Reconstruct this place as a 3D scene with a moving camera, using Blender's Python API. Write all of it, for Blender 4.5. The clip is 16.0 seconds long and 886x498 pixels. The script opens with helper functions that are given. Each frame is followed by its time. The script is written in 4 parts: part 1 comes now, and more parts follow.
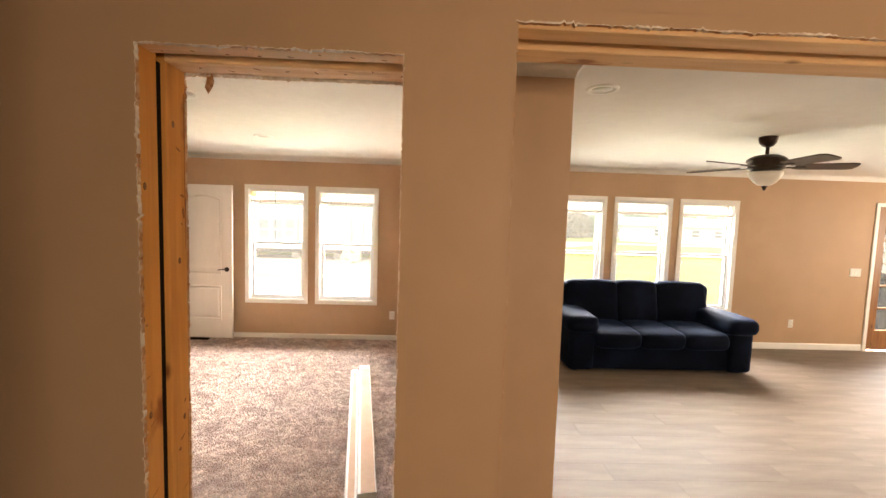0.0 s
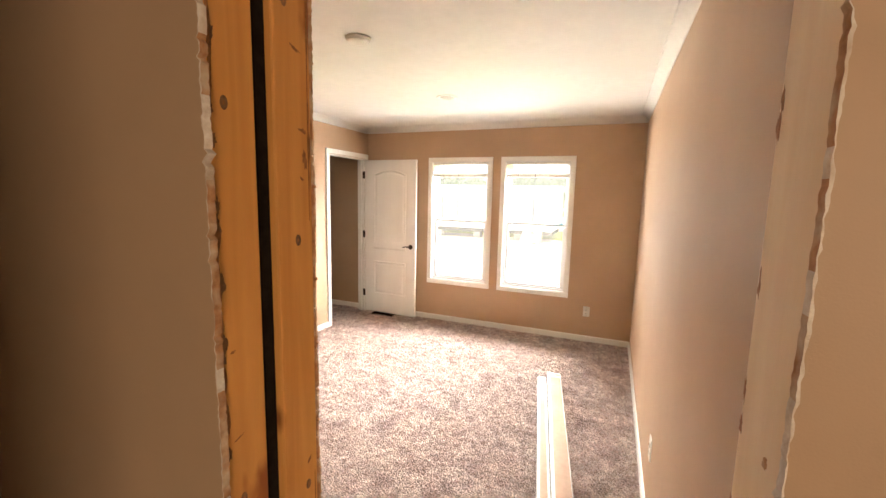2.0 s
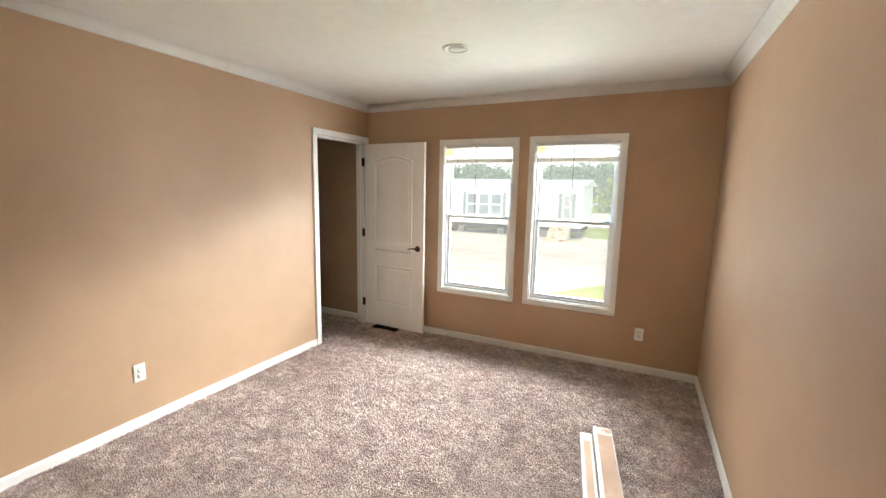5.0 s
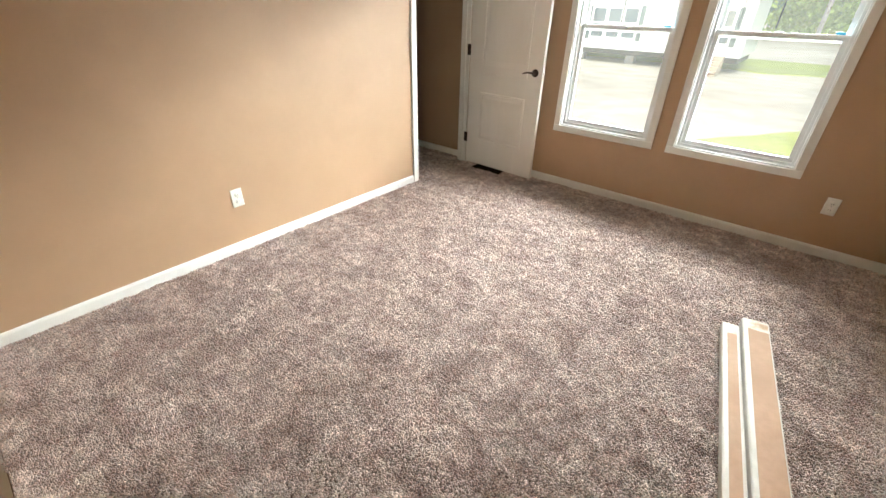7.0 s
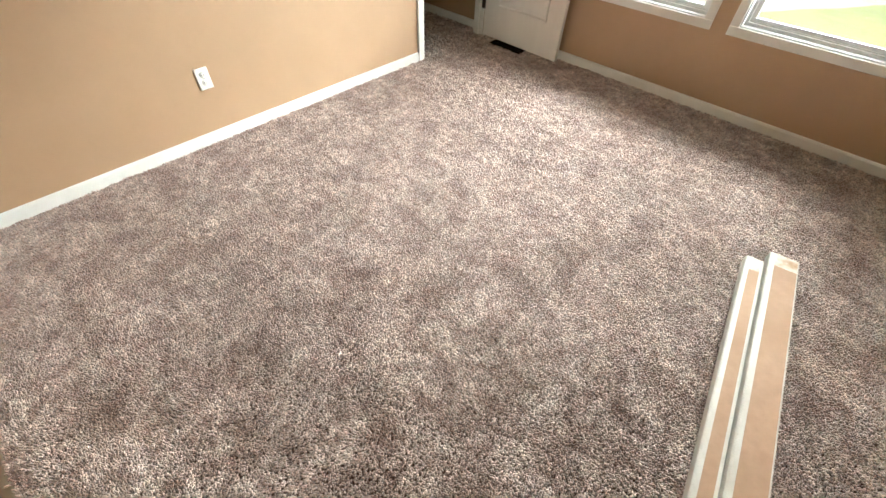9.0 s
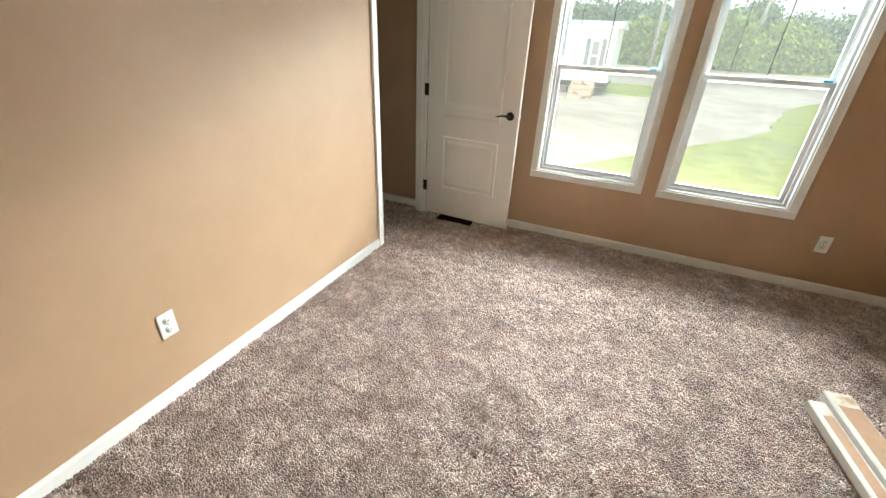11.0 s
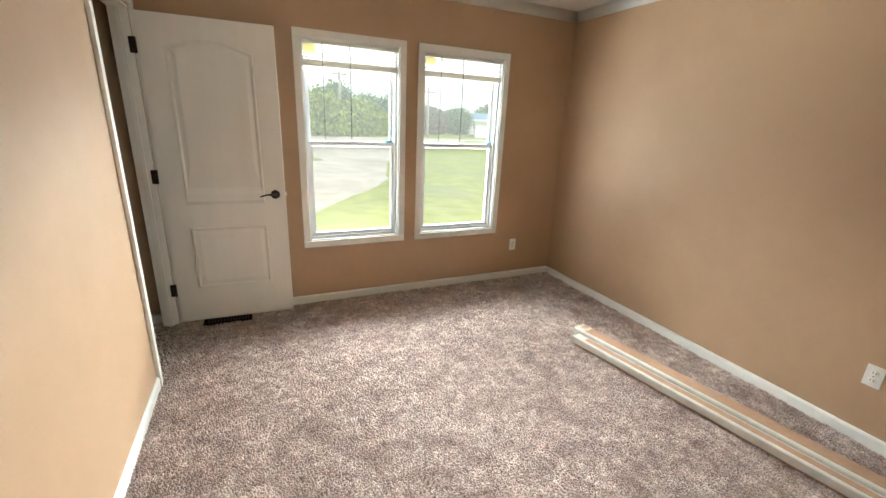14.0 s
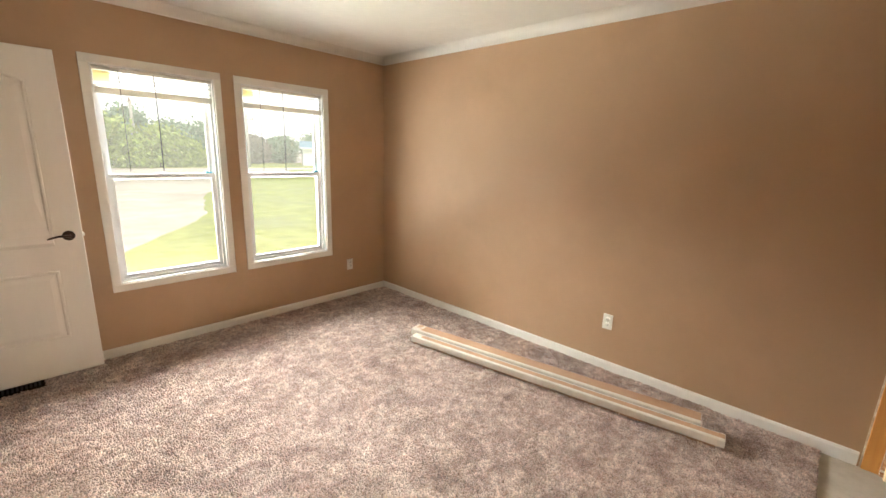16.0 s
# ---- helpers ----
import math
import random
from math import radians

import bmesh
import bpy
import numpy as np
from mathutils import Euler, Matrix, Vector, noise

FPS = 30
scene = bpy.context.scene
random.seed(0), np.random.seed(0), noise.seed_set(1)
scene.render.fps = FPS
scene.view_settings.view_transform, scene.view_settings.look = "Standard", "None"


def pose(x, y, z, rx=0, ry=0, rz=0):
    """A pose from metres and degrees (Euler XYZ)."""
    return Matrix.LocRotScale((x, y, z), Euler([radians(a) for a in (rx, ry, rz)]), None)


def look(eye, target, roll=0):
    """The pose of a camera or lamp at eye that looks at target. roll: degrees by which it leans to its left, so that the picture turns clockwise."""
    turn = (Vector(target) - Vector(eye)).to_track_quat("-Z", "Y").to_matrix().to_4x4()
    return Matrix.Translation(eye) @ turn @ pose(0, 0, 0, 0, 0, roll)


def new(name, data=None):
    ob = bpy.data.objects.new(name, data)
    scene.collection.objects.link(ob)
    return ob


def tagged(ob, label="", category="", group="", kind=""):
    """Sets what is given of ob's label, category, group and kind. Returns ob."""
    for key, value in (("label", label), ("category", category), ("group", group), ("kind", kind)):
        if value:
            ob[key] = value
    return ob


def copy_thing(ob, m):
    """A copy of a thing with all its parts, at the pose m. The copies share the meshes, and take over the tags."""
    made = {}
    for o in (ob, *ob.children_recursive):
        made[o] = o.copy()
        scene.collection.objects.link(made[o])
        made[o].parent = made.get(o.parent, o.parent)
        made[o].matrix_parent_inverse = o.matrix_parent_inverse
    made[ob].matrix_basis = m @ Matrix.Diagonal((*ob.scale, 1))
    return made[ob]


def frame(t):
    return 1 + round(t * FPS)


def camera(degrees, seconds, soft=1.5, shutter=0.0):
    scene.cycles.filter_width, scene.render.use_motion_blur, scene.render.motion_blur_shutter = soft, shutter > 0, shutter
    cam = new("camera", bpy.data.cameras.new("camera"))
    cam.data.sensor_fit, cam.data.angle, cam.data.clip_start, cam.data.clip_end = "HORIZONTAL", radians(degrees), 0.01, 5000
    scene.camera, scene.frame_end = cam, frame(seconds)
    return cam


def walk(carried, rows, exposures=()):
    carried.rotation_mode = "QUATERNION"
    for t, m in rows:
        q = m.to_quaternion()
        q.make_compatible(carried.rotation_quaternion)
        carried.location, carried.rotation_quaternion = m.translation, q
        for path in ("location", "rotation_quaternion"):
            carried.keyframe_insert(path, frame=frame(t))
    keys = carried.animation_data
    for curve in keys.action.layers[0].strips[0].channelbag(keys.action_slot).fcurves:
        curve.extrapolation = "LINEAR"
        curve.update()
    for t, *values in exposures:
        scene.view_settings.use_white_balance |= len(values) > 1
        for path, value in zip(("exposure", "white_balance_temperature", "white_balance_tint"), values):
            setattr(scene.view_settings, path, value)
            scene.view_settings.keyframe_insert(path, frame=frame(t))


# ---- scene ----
cam = camera(94.6, 16.0)
PATH = [
    (0, (0.02, 0.036, 1.688), (0.093, 2.029, 1.54), 1.8),
    (0.5, (0.059, 0.152, 1.683), (-0.376, 2.099, 1.54), 1.6),
    (1, (0.035, 0.316, 1.664), (-0.633, 2.193, 1.494), 1.4),
    (1.5, (-0.135, 0.583, 1.673), (-0.879, 2.428, 1.46), 1.2),
    (2, (-0.243, 0.831, 1.614), (-1.001, 2.662, 1.349), 1.3),
    (2.5, (-0.314, 1.131, 1.613), (-1.067, 2.964, 1.338), 1.1),
    (3, (-0.424, 1.241, 1.588), (-1.159, 3.083, 1.33), 1.2),
    (5.5, (-0.508, 1.867, 1.564), (-1.486, 3.581, 1.242), 1.1),
    (6, (-0.515, 1.983, 1.554), (-1.68, 3.543, 1.097), 0.7),
    (6.5, (-0.714, 2.087, 1.473), (-1.891, 3.538, 0.757), 0.6),
    (7, (-0.835, 2.132, 1.424), (-1.924, 3.456, 0.394), 1.1),
    (7.5, (-0.85, 2.258, 1.391), (-1.832, 3.421, 0.094), 1.4),
    (8, (-0.834, 2.368, 1.388), (-1.745, 3.416, -0.051), 1.8),
    (8.5, (-0.838, 2.435, 1.39), (-1.728, 3.432, -0.098), 2.0),
    (9, (-0.909, 2.442, 1.396), (-1.821, 3.438, -0.079), 2.0),
    (9.5, (-1.164, 2.387, 1.451), (-2.122, 3.465, 0.065), 2.4),
    (10, (-1.341, 2.36, 1.503), (-2.326, 3.613, 0.295), 2.7),
    (12.5, (-2.485, 2.354, 1.43), (-2.512, 4.2, 0.662), 2.1),
    (13, (-2.615, 2.428, 1.442), (-2.549, 4.284, 0.699), 1.7),
    (13.5, (-2.612, 2.382, 1.462), (-2.334, 4.235, 0.764), 2.2),
    (14, (-2.721, 2.299, 1.495), (-1.922, 4.032, 0.896), 2.6),
    (14.5, (-2.721, 2.176, 1.486), (-1.556, 3.706, 0.936), 2.0),
    (15, (-2.747, 2.002, 1.474), (-1.399, 3.387, 0.962), 1.6),
    (15.5, (-2.758, 1.966, 1.481), (-1.351, 3.306, 1.009), 1.7),
    (16, (-2.854, 2.01, 1.51), (-1.424, 3.334, 1.06), 1.9),
]
EXPOSURES = [(0, 0.95, 6900, 12), (1, 1.32, 6800, 12), (1.5, 1.32, 6700, 11), (2, 1.17, 6500, 11), (3, 0.9, 6000, 9), (5.5, 0.38, 5780, 3), (9, 0.44, 5780, -2), (13, 0.2, 5550, -3), (15, 0.47, 6150, 4), (16, 0.5, 6350, 5)]
walk(cam, [(t, look(eye, target, roll)) for t, eye, target, roll in PATH], EXPOSURES)

# ---- daylight: bright hazy sky, soft sun from behind the house ----
world = bpy.data.worlds.new("sky")
scene.world = world
world.use_nodes = True
wn = world.node_tree
sky = wn.nodes.new("ShaderNodeTexSky")
sky.sky_type = "NISHITA"
sky.sun_disc = False
sky.sun_elevation = radians(50)
sky.sun_rotation = radians(165)
sky.air_density, sky.dust_density, sky.ozone_density = 1.0, 4.0, 1.0
wn.links.new(sky.outputs[0], wn.nodes["Background"].inputs[0])
wn.nodes["Background"].inputs[1].default_value = 0.15

sun = new("sun", bpy.data.lights.new("sun", "SUN"))
sun.data.energy, sun.data.angle, sun.data.color = 2.0, radians(12), (1.0, 0.95, 0.86)
sun.matrix_world = look((0, 0, 30), (-6, 24, 30 - 29.5))


GZ = -0.9  # level of the yard below the floor


def fill_lamp(name, at, target, w, h, watts, colour=(1.0, 0.96, 0.91)):
    """An unseen area lamp, added to stand in for light of sky and yard."""
    a = bpy.data.lights.new(name, "AREA")
    a.shape, a.size, a.size_y, a.energy, a.color = "RECTANGLE", w, h, watts, colour
    ob = new(name, a)
    ob.matrix_world = look(at, target)
    return ob


# added lamp just above the view, far brighter than the sky it replaces
fill_lamp("fill_lamp_front", (4.4, 9.6, 4.25), (4.4, 5.6, 3.4), 16.4, 2.6, 10500)
# unseen lamp bank rising away from the house, then lamps added for side walls
fill_lamp("fill_lamp_low", (22, 51, 19.5), (22, 51 - 0.451, 19.5 + 0.893), 64.0, 65.0, 800000)
fill_lamp("fill_lamp_east", (1.55, 7.7, 1.05), (0.561, 7.548, 1.05), 2.6, 2.7, 900)
fill_lamp("fill_lamp_west", (-4.75, 7.7, 1.05), (-3.761, 7.548, 1.05), 2.6, 2.7, 260)
# upward lamps hidden below sill view, added to imitate bounce off the yard
fill_lamp("fill_lamp_ground", (3.2, 8.9, GZ + 0.05), (3.2, 8.899, 3.0), 17.0, 3.0, 2100, (1.0, 0.94, 0.84))
fill_lamp("fill_lamp_ground_west", (-12.5, 8.9, GZ + 0.05), (-12.5, 8.899, 3.0), 18.0, 3.0, 5600, (1.0, 0.94, 0.84))
# lamps at invented, unseen wall holes, added to brighten living room and hall
fill_lamp("fill_lamp_living", (8.36, 3.4, 1.5), (5.0, 3.4, 1.4), 1.9, 1.1, 50, (1.0, 0.86, 0.70))
fill_lamp("fill_lamp_hall", (2.6, -3.44, 1.5), (2.6, 0, 1.3), 1.9, 1.1, 70, (1.0, 0.78, 0.56))


# ---- materials ----
def node(nt, kind, **inputs):
    n = nt.nodes.new(kind)
    for key, value in inputs.items():
        n.inputs[key.replace("_", " ")].default_value = value
    return n


def surface(name, c1, c2, scale=8.0, rough=0.6, bump=0.0, bump_scale=200.0, stretch=(1, 1, 1),
            metal=0.0, stain=None, stain_scale=1.2, rand=0.0, spec=0.5, island=0.0, depth=0.002):
    """Two-colour noise at one scale, a wide soft stain at another, and a fine relief."""
    m = bpy.data.materials.new(name)
    m.use_nodes = True
    nt = m.node_tree
    b = nt.nodes["Principled BSDF"]
    link = nt.links.new
    tc = nt.nodes.new("ShaderNodeTexCoord")
    mp = node(nt, "ShaderNodeMapping", Scale=stretch)
    link(tc.outputs["Object"], mp.inputs["Vector"])
    nz = node(nt, "ShaderNodeTexNoise", Scale=scale, Detail=6.0, Roughness=0.6)
    link(mp.outputs[0], nz.inputs["Vector"])
    ramp = nt.nodes.new("ShaderNodeValToRGB")
    ramp.color_ramp.elements[0].position, ramp.color_ramp.elements[1].position = 0.35, 0.65
    ramp.color_ramp.elements[0].color, ramp.color_ramp.elements[1].color = (*c1, 1), (*c2, 1)
    link(nz.outputs["Fac"], ramp.inputs[0])
    colour = ramp.outputs[0]
    if stain:
        n2 = node(nt, "ShaderNodeTexNoise", Scale=stain_scale, Detail=3.0)
        link(mp.outputs[0], n2.inputs["Vector"])
        r2 = nt.nodes.new("ShaderNodeValToRGB")
        r2.color_ramp.elements[0].position, r2.color_ramp.elements[1].position = 0.45, 0.75
        link(n2.outputs["Fac"], r2.inputs[0])
        mix = nt.nodes.new("ShaderNodeMix")
        mix.data_type = "RGBA"
        link(r2.outputs[0], mix.inputs[0])
        link(colour, mix.inputs[6])
        mix.inputs[7].default_value = (*stain, 1)
        colour = mix.outputs[2]
    if rand or island:
        src = nt.nodes.new("ShaderNodeObjectInfo" if rand else "ShaderNodeNewGeometry")
        mr = node(nt, "ShaderNodeMapRange")
        mr.inputs[3].default_value, mr.inputs[4].default_value = 1 - (rand or island), 1 + (rand or island)
        link(src.outputs["Random" if rand else "Random Per Island"], mr.inputs[0])
        hsv = nt.nodes.new("ShaderNodeHueSaturation")
        link(mr.outputs[0], hsv.inputs["Value"])
        link(colour, hsv.inputs["Color"])
        colour = hsv.outputs[0]
    link(colour, b.inputs["Base Color"])
    b.inputs["Roughness"].default_value = rough
    b.inputs["Metallic"].default_value = metal
    b.inputs["Specular IOR Level"].default_value = spec
    if bump:
        n3 = node(nt, "ShaderNodeTexNoise", Scale=bump_scale, Detail=3.0)
        link(mp.outputs[0], n3.inputs["Vector"])
        bp = node(nt, "ShaderNodeBump", Strength=bump, Distance=depth)
        link(n3.outputs["Fac"], bp.inputs["Height"])
        link(bp.outputs[0], b.inputs["Normal"])
    return m


def wood(name, c1, c2, axis, rough=0.65, scale=26.0):
    """Sawn timber with stretched grain and scattered knots; axis is the way of the grain."""
    m = bpy.data.materials.new(name)
    m.use_nodes = True
    nt = m.node_tree
    b = nt.nodes["Principled BSDF"]
    link = nt.links.new
    tc = nt.nodes.new("ShaderNodeTexCoord")
    st = [1.0, 1.0, 1.0]
    st[axis] = 0.06
    mp = node(nt, "ShaderNodeMapping", Scale=st)
    link(tc.outputs["Object"], mp.inputs["Vector"])
    nz = node(nt, "ShaderNodeTexNoise", Scale=scale, Detail=5.0, Distortion=0.6)
    link(mp.outputs[0], nz.inputs["Vector"])
    ramp = nt.nodes.new("ShaderNodeValToRGB")
    ramp.color_ramp.elements[0].position, ramp.color_ramp.elements[1].position = 0.3, 0.7
    ramp.color_ramp.elements[0].color, ramp.color_ramp.elements[1].color = (*c1, 1), (*c2, 1)
    link(nz.outputs["Fac"], ramp.inputs[0])
    st2 = [1.0, 1.0, 1.0]
    st2[axis] = 0.45
    mp2 = node(nt, "ShaderNodeMapping", Scale=st2)
    link(tc.outputs["Object"], mp2.inputs["Vector"])
    vo = node(nt, "ShaderNodeTexVoronoi", Scale=9.0)
    link(mp2.outputs[0], vo.inputs["Vector"])
    kr = nt.nodes.new("ShaderNodeValToRGB")
    kr.color_ramp.elements[0].position, kr.color_ramp.elements[1].position = 0.05, 0.16
    kr.color_ramp.elements[0].color, kr.color_ramp.elements[1].color = (1, 1, 1, 1), (0, 0, 0, 1)
    link(vo.outputs["Distance"], kr.inputs[0])
    mix = nt.nodes.new("ShaderNodeMix")
    mix.data_type = "RGBA"
    link(kr.outputs[0], mix.inputs[0])
    link(ramp.outputs[0], mix.inputs[6])
    mix.inputs[7].default_value = (c1[0] * 0.42, c1[1] * 0.34, c1[2] * 0.3, 1)
    n4 = node(nt, "ShaderNodeTexNoise", Scale=5.0, Detail=4.0)
    link(mp2.outputs[0], n4.inputs["Vector"])
    r4 = nt.nodes.new("ShaderNodeValToRGB")
    r4.color_ramp.elements[0].position, r4.color_ramp.elements[1].position = 0.60, 0.66
    link(n4.outputs["Fac"], r4.inputs[0])
    mix2 = nt.nodes.new("ShaderNodeMix")
    mix2.data_type = "RGBA"
    link(r4.outputs[0], mix2.inputs[0])
    link(mix.outputs[2], mix2.inputs[6])
    mix2.inputs[7].default_value = (c1[0] * 0.55, c1[1] * 0.36, c1[2] * 0.28, 1)
    link(mix2.outputs[2], b.inputs["Base Color"])
    b.inputs["Roughness"].default_value = rough
    bp = node(nt, "ShaderNodeBump", Strength=0.3, Distance=0.001)
    link(nz.outputs["Fac"], bp.inputs["Height"])
    link(bp.outputs[0], b.inputs["Normal"])
    return m


def glass(name, tint=(0.96, 0.98, 0.97)):
    m = bpy.data.materials.new(name)
    m.use_nodes = True
    nt = m.node_tree
    nt.nodes.remove(nt.nodes["Principled BSDF"])
    tr = nt.nodes.new("ShaderNodeBsdfTransparent")
    tr.inputs[0].default_value = (*tint, 1)
    gl = node(nt, "ShaderNodeBsdfGlossy", Roughness=0.02)
    fr = node(nt, "ShaderNodeFresnel", IOR=1.45)
    mx = nt.nodes.new("ShaderNodeMixShader")
    # pale translucent layer imitates glare that washes out the view outside
    veil = nt.nodes.new("ShaderNodeBsdfTranslucent")
    veil.inputs[0].default_value = (0.8, 0.78, 0.72, 1)
    film = nt.nodes.new("ShaderNodeMixShader")
    film.inputs[0].default_value = 0.0085
    nt.links.new(tr.outputs[0], film.inputs[1])
    nt.links.new(veil.outputs[0], film.inputs[2])
    nt.links.new(fr.outputs[0], mx.inputs[0])
    nt.links.new(film.outputs[0], mx.inputs[1])
    nt.links.new(gl.outputs[0], mx.inputs[2])
    nt.links.new(mx.outputs[0], nt.nodes["Material Output"].inputs[0])
    return m


PAINT = surface("tan_wall_paint", (0.415, 0.277, 0.166), (0.445, 0.298, 0.181), 3.0, 0.55, 0.12, 320, stain=(0.40, 0.264, 0.156), stain_scale=0.9)
WHITE = surface("white_trim_paint", (0.76, 0.75, 0.71), (0.80, 0.79, 0.75), 9.0, 0.38, 0.05, 150)
DOORPAINT = surface("white_door_paint", (0.74, 0.72, 0.68), (0.79, 0.77, 0.73), 5.0, 0.42, 0.10, 260, stretch=(1, 1, 0.15))
CEIL = surface("white_ceiling_texture", (0.72, 0.71, 0.67), (0.76, 0.75, 0.71), 12.0, 0.85, 0.04, 130, stain=(0.72, 0.71, 0.67))
VINYL = surface("white_vinyl", (0.76, 0.78, 0.79), (0.80, 0.82, 0.83), 6.0, 0.3)
GYPSUM = surface("torn_gypsum_paper", (0.62, 0.54, 0.44), (0.80, 0.76, 0.68), 60.0, 0.9, 0.5, 300, stain=(0.40, 0.26, 0.15), stain_scale=14)
PINE_Z = wood("raw_pine_upright", (0.54, 0.235, 0.055), (0.67, 0.33, 0.085), 2)
PINE_X = wood("raw_pine_level", (0.64, 0.40, 0.19), (0.80, 0.56, 0.32), 0)
MDF = surface("bare_fibreboard", (0.40, 0.25, 0.155), (0.45, 0.285, 0.18), 30.0, 0.75, 0.1, 400, stain=(0.37, 0.225, 0.135), stain_scale=3)
# pale board, its colour raised further to replace light missing on that stud
PALEWOOD = surface("pale_raw_board", (0.80, 0.64, 0.44), (0.88, 0.75, 0.56), 14.0, 0.75, 0.2, 90, stretch=(1, 1, 0.15), stain=(0.70, 0.49, 0.30), stain_scale=7)
KNOTCORE = surface("brown_knot", (0.20, 0.075, 0.02), (0.32, 0.13, 0.04), 120.0, 0.7)
KNOT = surface("dark_knot", (0.13, 0.06, 0.025), (0.24, 0.12, 0.05), 90.0, 0.7)
BRONZE = surface("dark_bronze", (0.025, 0.017, 0.013), (0.045, 0.030, 0.022), 30.0, 0.38, metal=0.7)
CARPET_BASE = surface("carpet_backing", (0.09, 0.052, 0.040), (0.13, 0.080, 0.062), 90.0, 0.95)
SUBFLOOR = surface("pale_subfloor_board", (0.50, 0.46, 0.38), (0.60, 0.56, 0.48), 14.0, 0.8, 0.2, 160, stain=(0.44, 0.38, 0.30))
LAMINATE = surface("pale_oak_laminate", (0.15, 0.117, 0.090), (0.205, 0.163, 0.128), 10.0, 0.55, 0.06, 60, stretch=(0.12, 1, 1), rand=0.05, spec=0.12)
NAVY = surface("navy_velvet", (0.0015, 0.002, 0.005), (0.002, 0.004, 0.010), 7.0, 0.8, 0.3, 90, stain=(0.004, 0.008, 0.020), stain_scale=3, spec=0.06)
NAVY.node_tree.nodes["Principled BSDF"].inputs["Sheen Weight"].default_value = 0.08
NAVY.node_tree.nodes["Principled BSDF"].inputs["Sheen Tint"].default_value = (0.22, 0.42, 1.0, 1)
FANWOOD = wood("dark_fan_wood", (0.035, 0.020, 0.013), (0.06, 0.036, 0.022), 0, 0.4)
DOORWOOD = wood("stained_door_wood", (0.20, 0.085, 0.03), (0.30, 0.14, 0.05), 2, 0.4)
FROST = surface("frosted_lamp_glass", (0.80, 0.79, 0.74), (0.85, 0.84, 0.79), 4.0, 0.35)
PLASTIC = surface("white_plastic", (0.76, 0.75, 0.70), (0.79, 0.78, 0.73), 8.0, 0.35)
SLOT = surface("dark_slot", (0.02, 0.02, 0.02), (0.03, 0.03, 0.03), 8.0, 0.6)
CANDARK = surface("lamp_reflector", (0.45, 0.43, 0.38), (0.52, 0.50, 0.45), 8.0, 0.45)
BLIND = surface("white_blind_slat", (0.74, 0.73, 0.69), (0.78, 0.77, 0.73), 8.0, 0.45)
WAND = surface("dark_cord", (0.03, 0.03, 0.03), (0.05, 0.05, 0.05), 8.0, 0.5)
YELLOW = surface("yellow_sticker", (0.88, 0.80, 0.50), (0.91, 0.83, 0.56), 8.0, 0.5)
BLUE = surface("blue_sticker", (0.02, 0.38, 0.62), (0.03, 0.45, 0.70), 8.0, 0.5)
yn = YELLOW.node_tree
yt = yn.nodes.new("ShaderNodeBsdfTranslucent")
yt.inputs[0].default_value = (0.96, 0.87, 0.56, 1)
yx = yn.nodes.new("ShaderNodeMixShader")
yx.inputs[0].default_value = 0.75
yn.links.new(yn.nodes["Principled BSDF"].outputs[0], yx.inputs[1])
yn.links.new(yt.outputs[0], yx.inputs[2])
yn.links.new(yx.outputs[0], yn.nodes["Material Output"].inputs[0])
bn = BLIND.node_tree
bt = bn.nodes.new("ShaderNodeBsdfTranslucent")
bt.inputs[0].default_value = (0.80, 0.77, 0.68, 1)
bx = bn.nodes.new("ShaderNodeMixShader")
bx.inputs[0].default_value = 0.10
bn.links.new(bn.nodes["Principled BSDF"].outputs[0], bx.inputs[1])
bn.links.new(bt.outputs[0], bx.inputs[2])
bn.links.new(bx.outputs[0], bn.nodes["Material Output"].inputs[0])
PANE = glass("window_pane")
GRAVEL = surface("pale_gravel", (0.43, 0.365, 0.285), (0.54, 0.47, 0.38), 1.2, 0.95, 0.5, 20, stain=(0.38, 0.315, 0.24), stain_scale=0.22, depth=0.02)
GRASS = surface("lawn_grass", (0.245, 0.265, 0.050), (0.340, 0.355, 0.082), 2.0, 0.9, 0.6, 30, stain=(0.25, 0.265, 0.10), stain_scale=0.35, depth=0.05)
SIDING = surface("white_siding", (0.66, 0.66, 0.63), (0.72, 0.72, 0.69), 3.0, 0.6)
ROOFING = surface("pale_roof_shingle", (0.50, 0.49, 0.46), (0.58, 0.57, 0.54), 6.0, 0.9)
SHUTTER = surface("grey_green_shutter", (0.10, 0.12, 0.12), (0.14, 0.16, 0.16), 6.0, 0.6)
STEEL = surface("dark_chassis_steel", (0.05, 0.045, 0.04), (0.09, 0.08, 0.07), 6.0, 0.7, metal=0.3)
RUBBER = surface("tyre_rubber", (0.02, 0.02, 0.02), (0.035, 0.035, 0.035), 20.0, 0.85)
CONCRETE = surface("grey_concrete", (0.28, 0.27, 0.25), (0.36, 0.35, 0.33), 6.0, 0.9)
LUMBER = wood("weathered_lumber", (0.38, 0.30, 0.22), (0.50, 0.42, 0.32), 0, 0.85, 14)
POLEWOOD = wood("grey_pole_wood", (0.30, 0.27, 0.23), (0.40, 0.37, 0.32), 2, 0.9, 6)
BARK = surface("tree_bark", (0.07, 0.05, 0.035), (0.13, 0.10, 0.07), 3.0, 0.95, 0.6, 12, stretch=(1, 1, 0.2), depth=0.03)
# greens paled and blued so the leaf colour carries the distance haze
LEAF = surface("green_leaves", (0.125, 0.185, 0.105), (0.175, 0.245, 0.135), 0.5, 0.7, island=0.3)
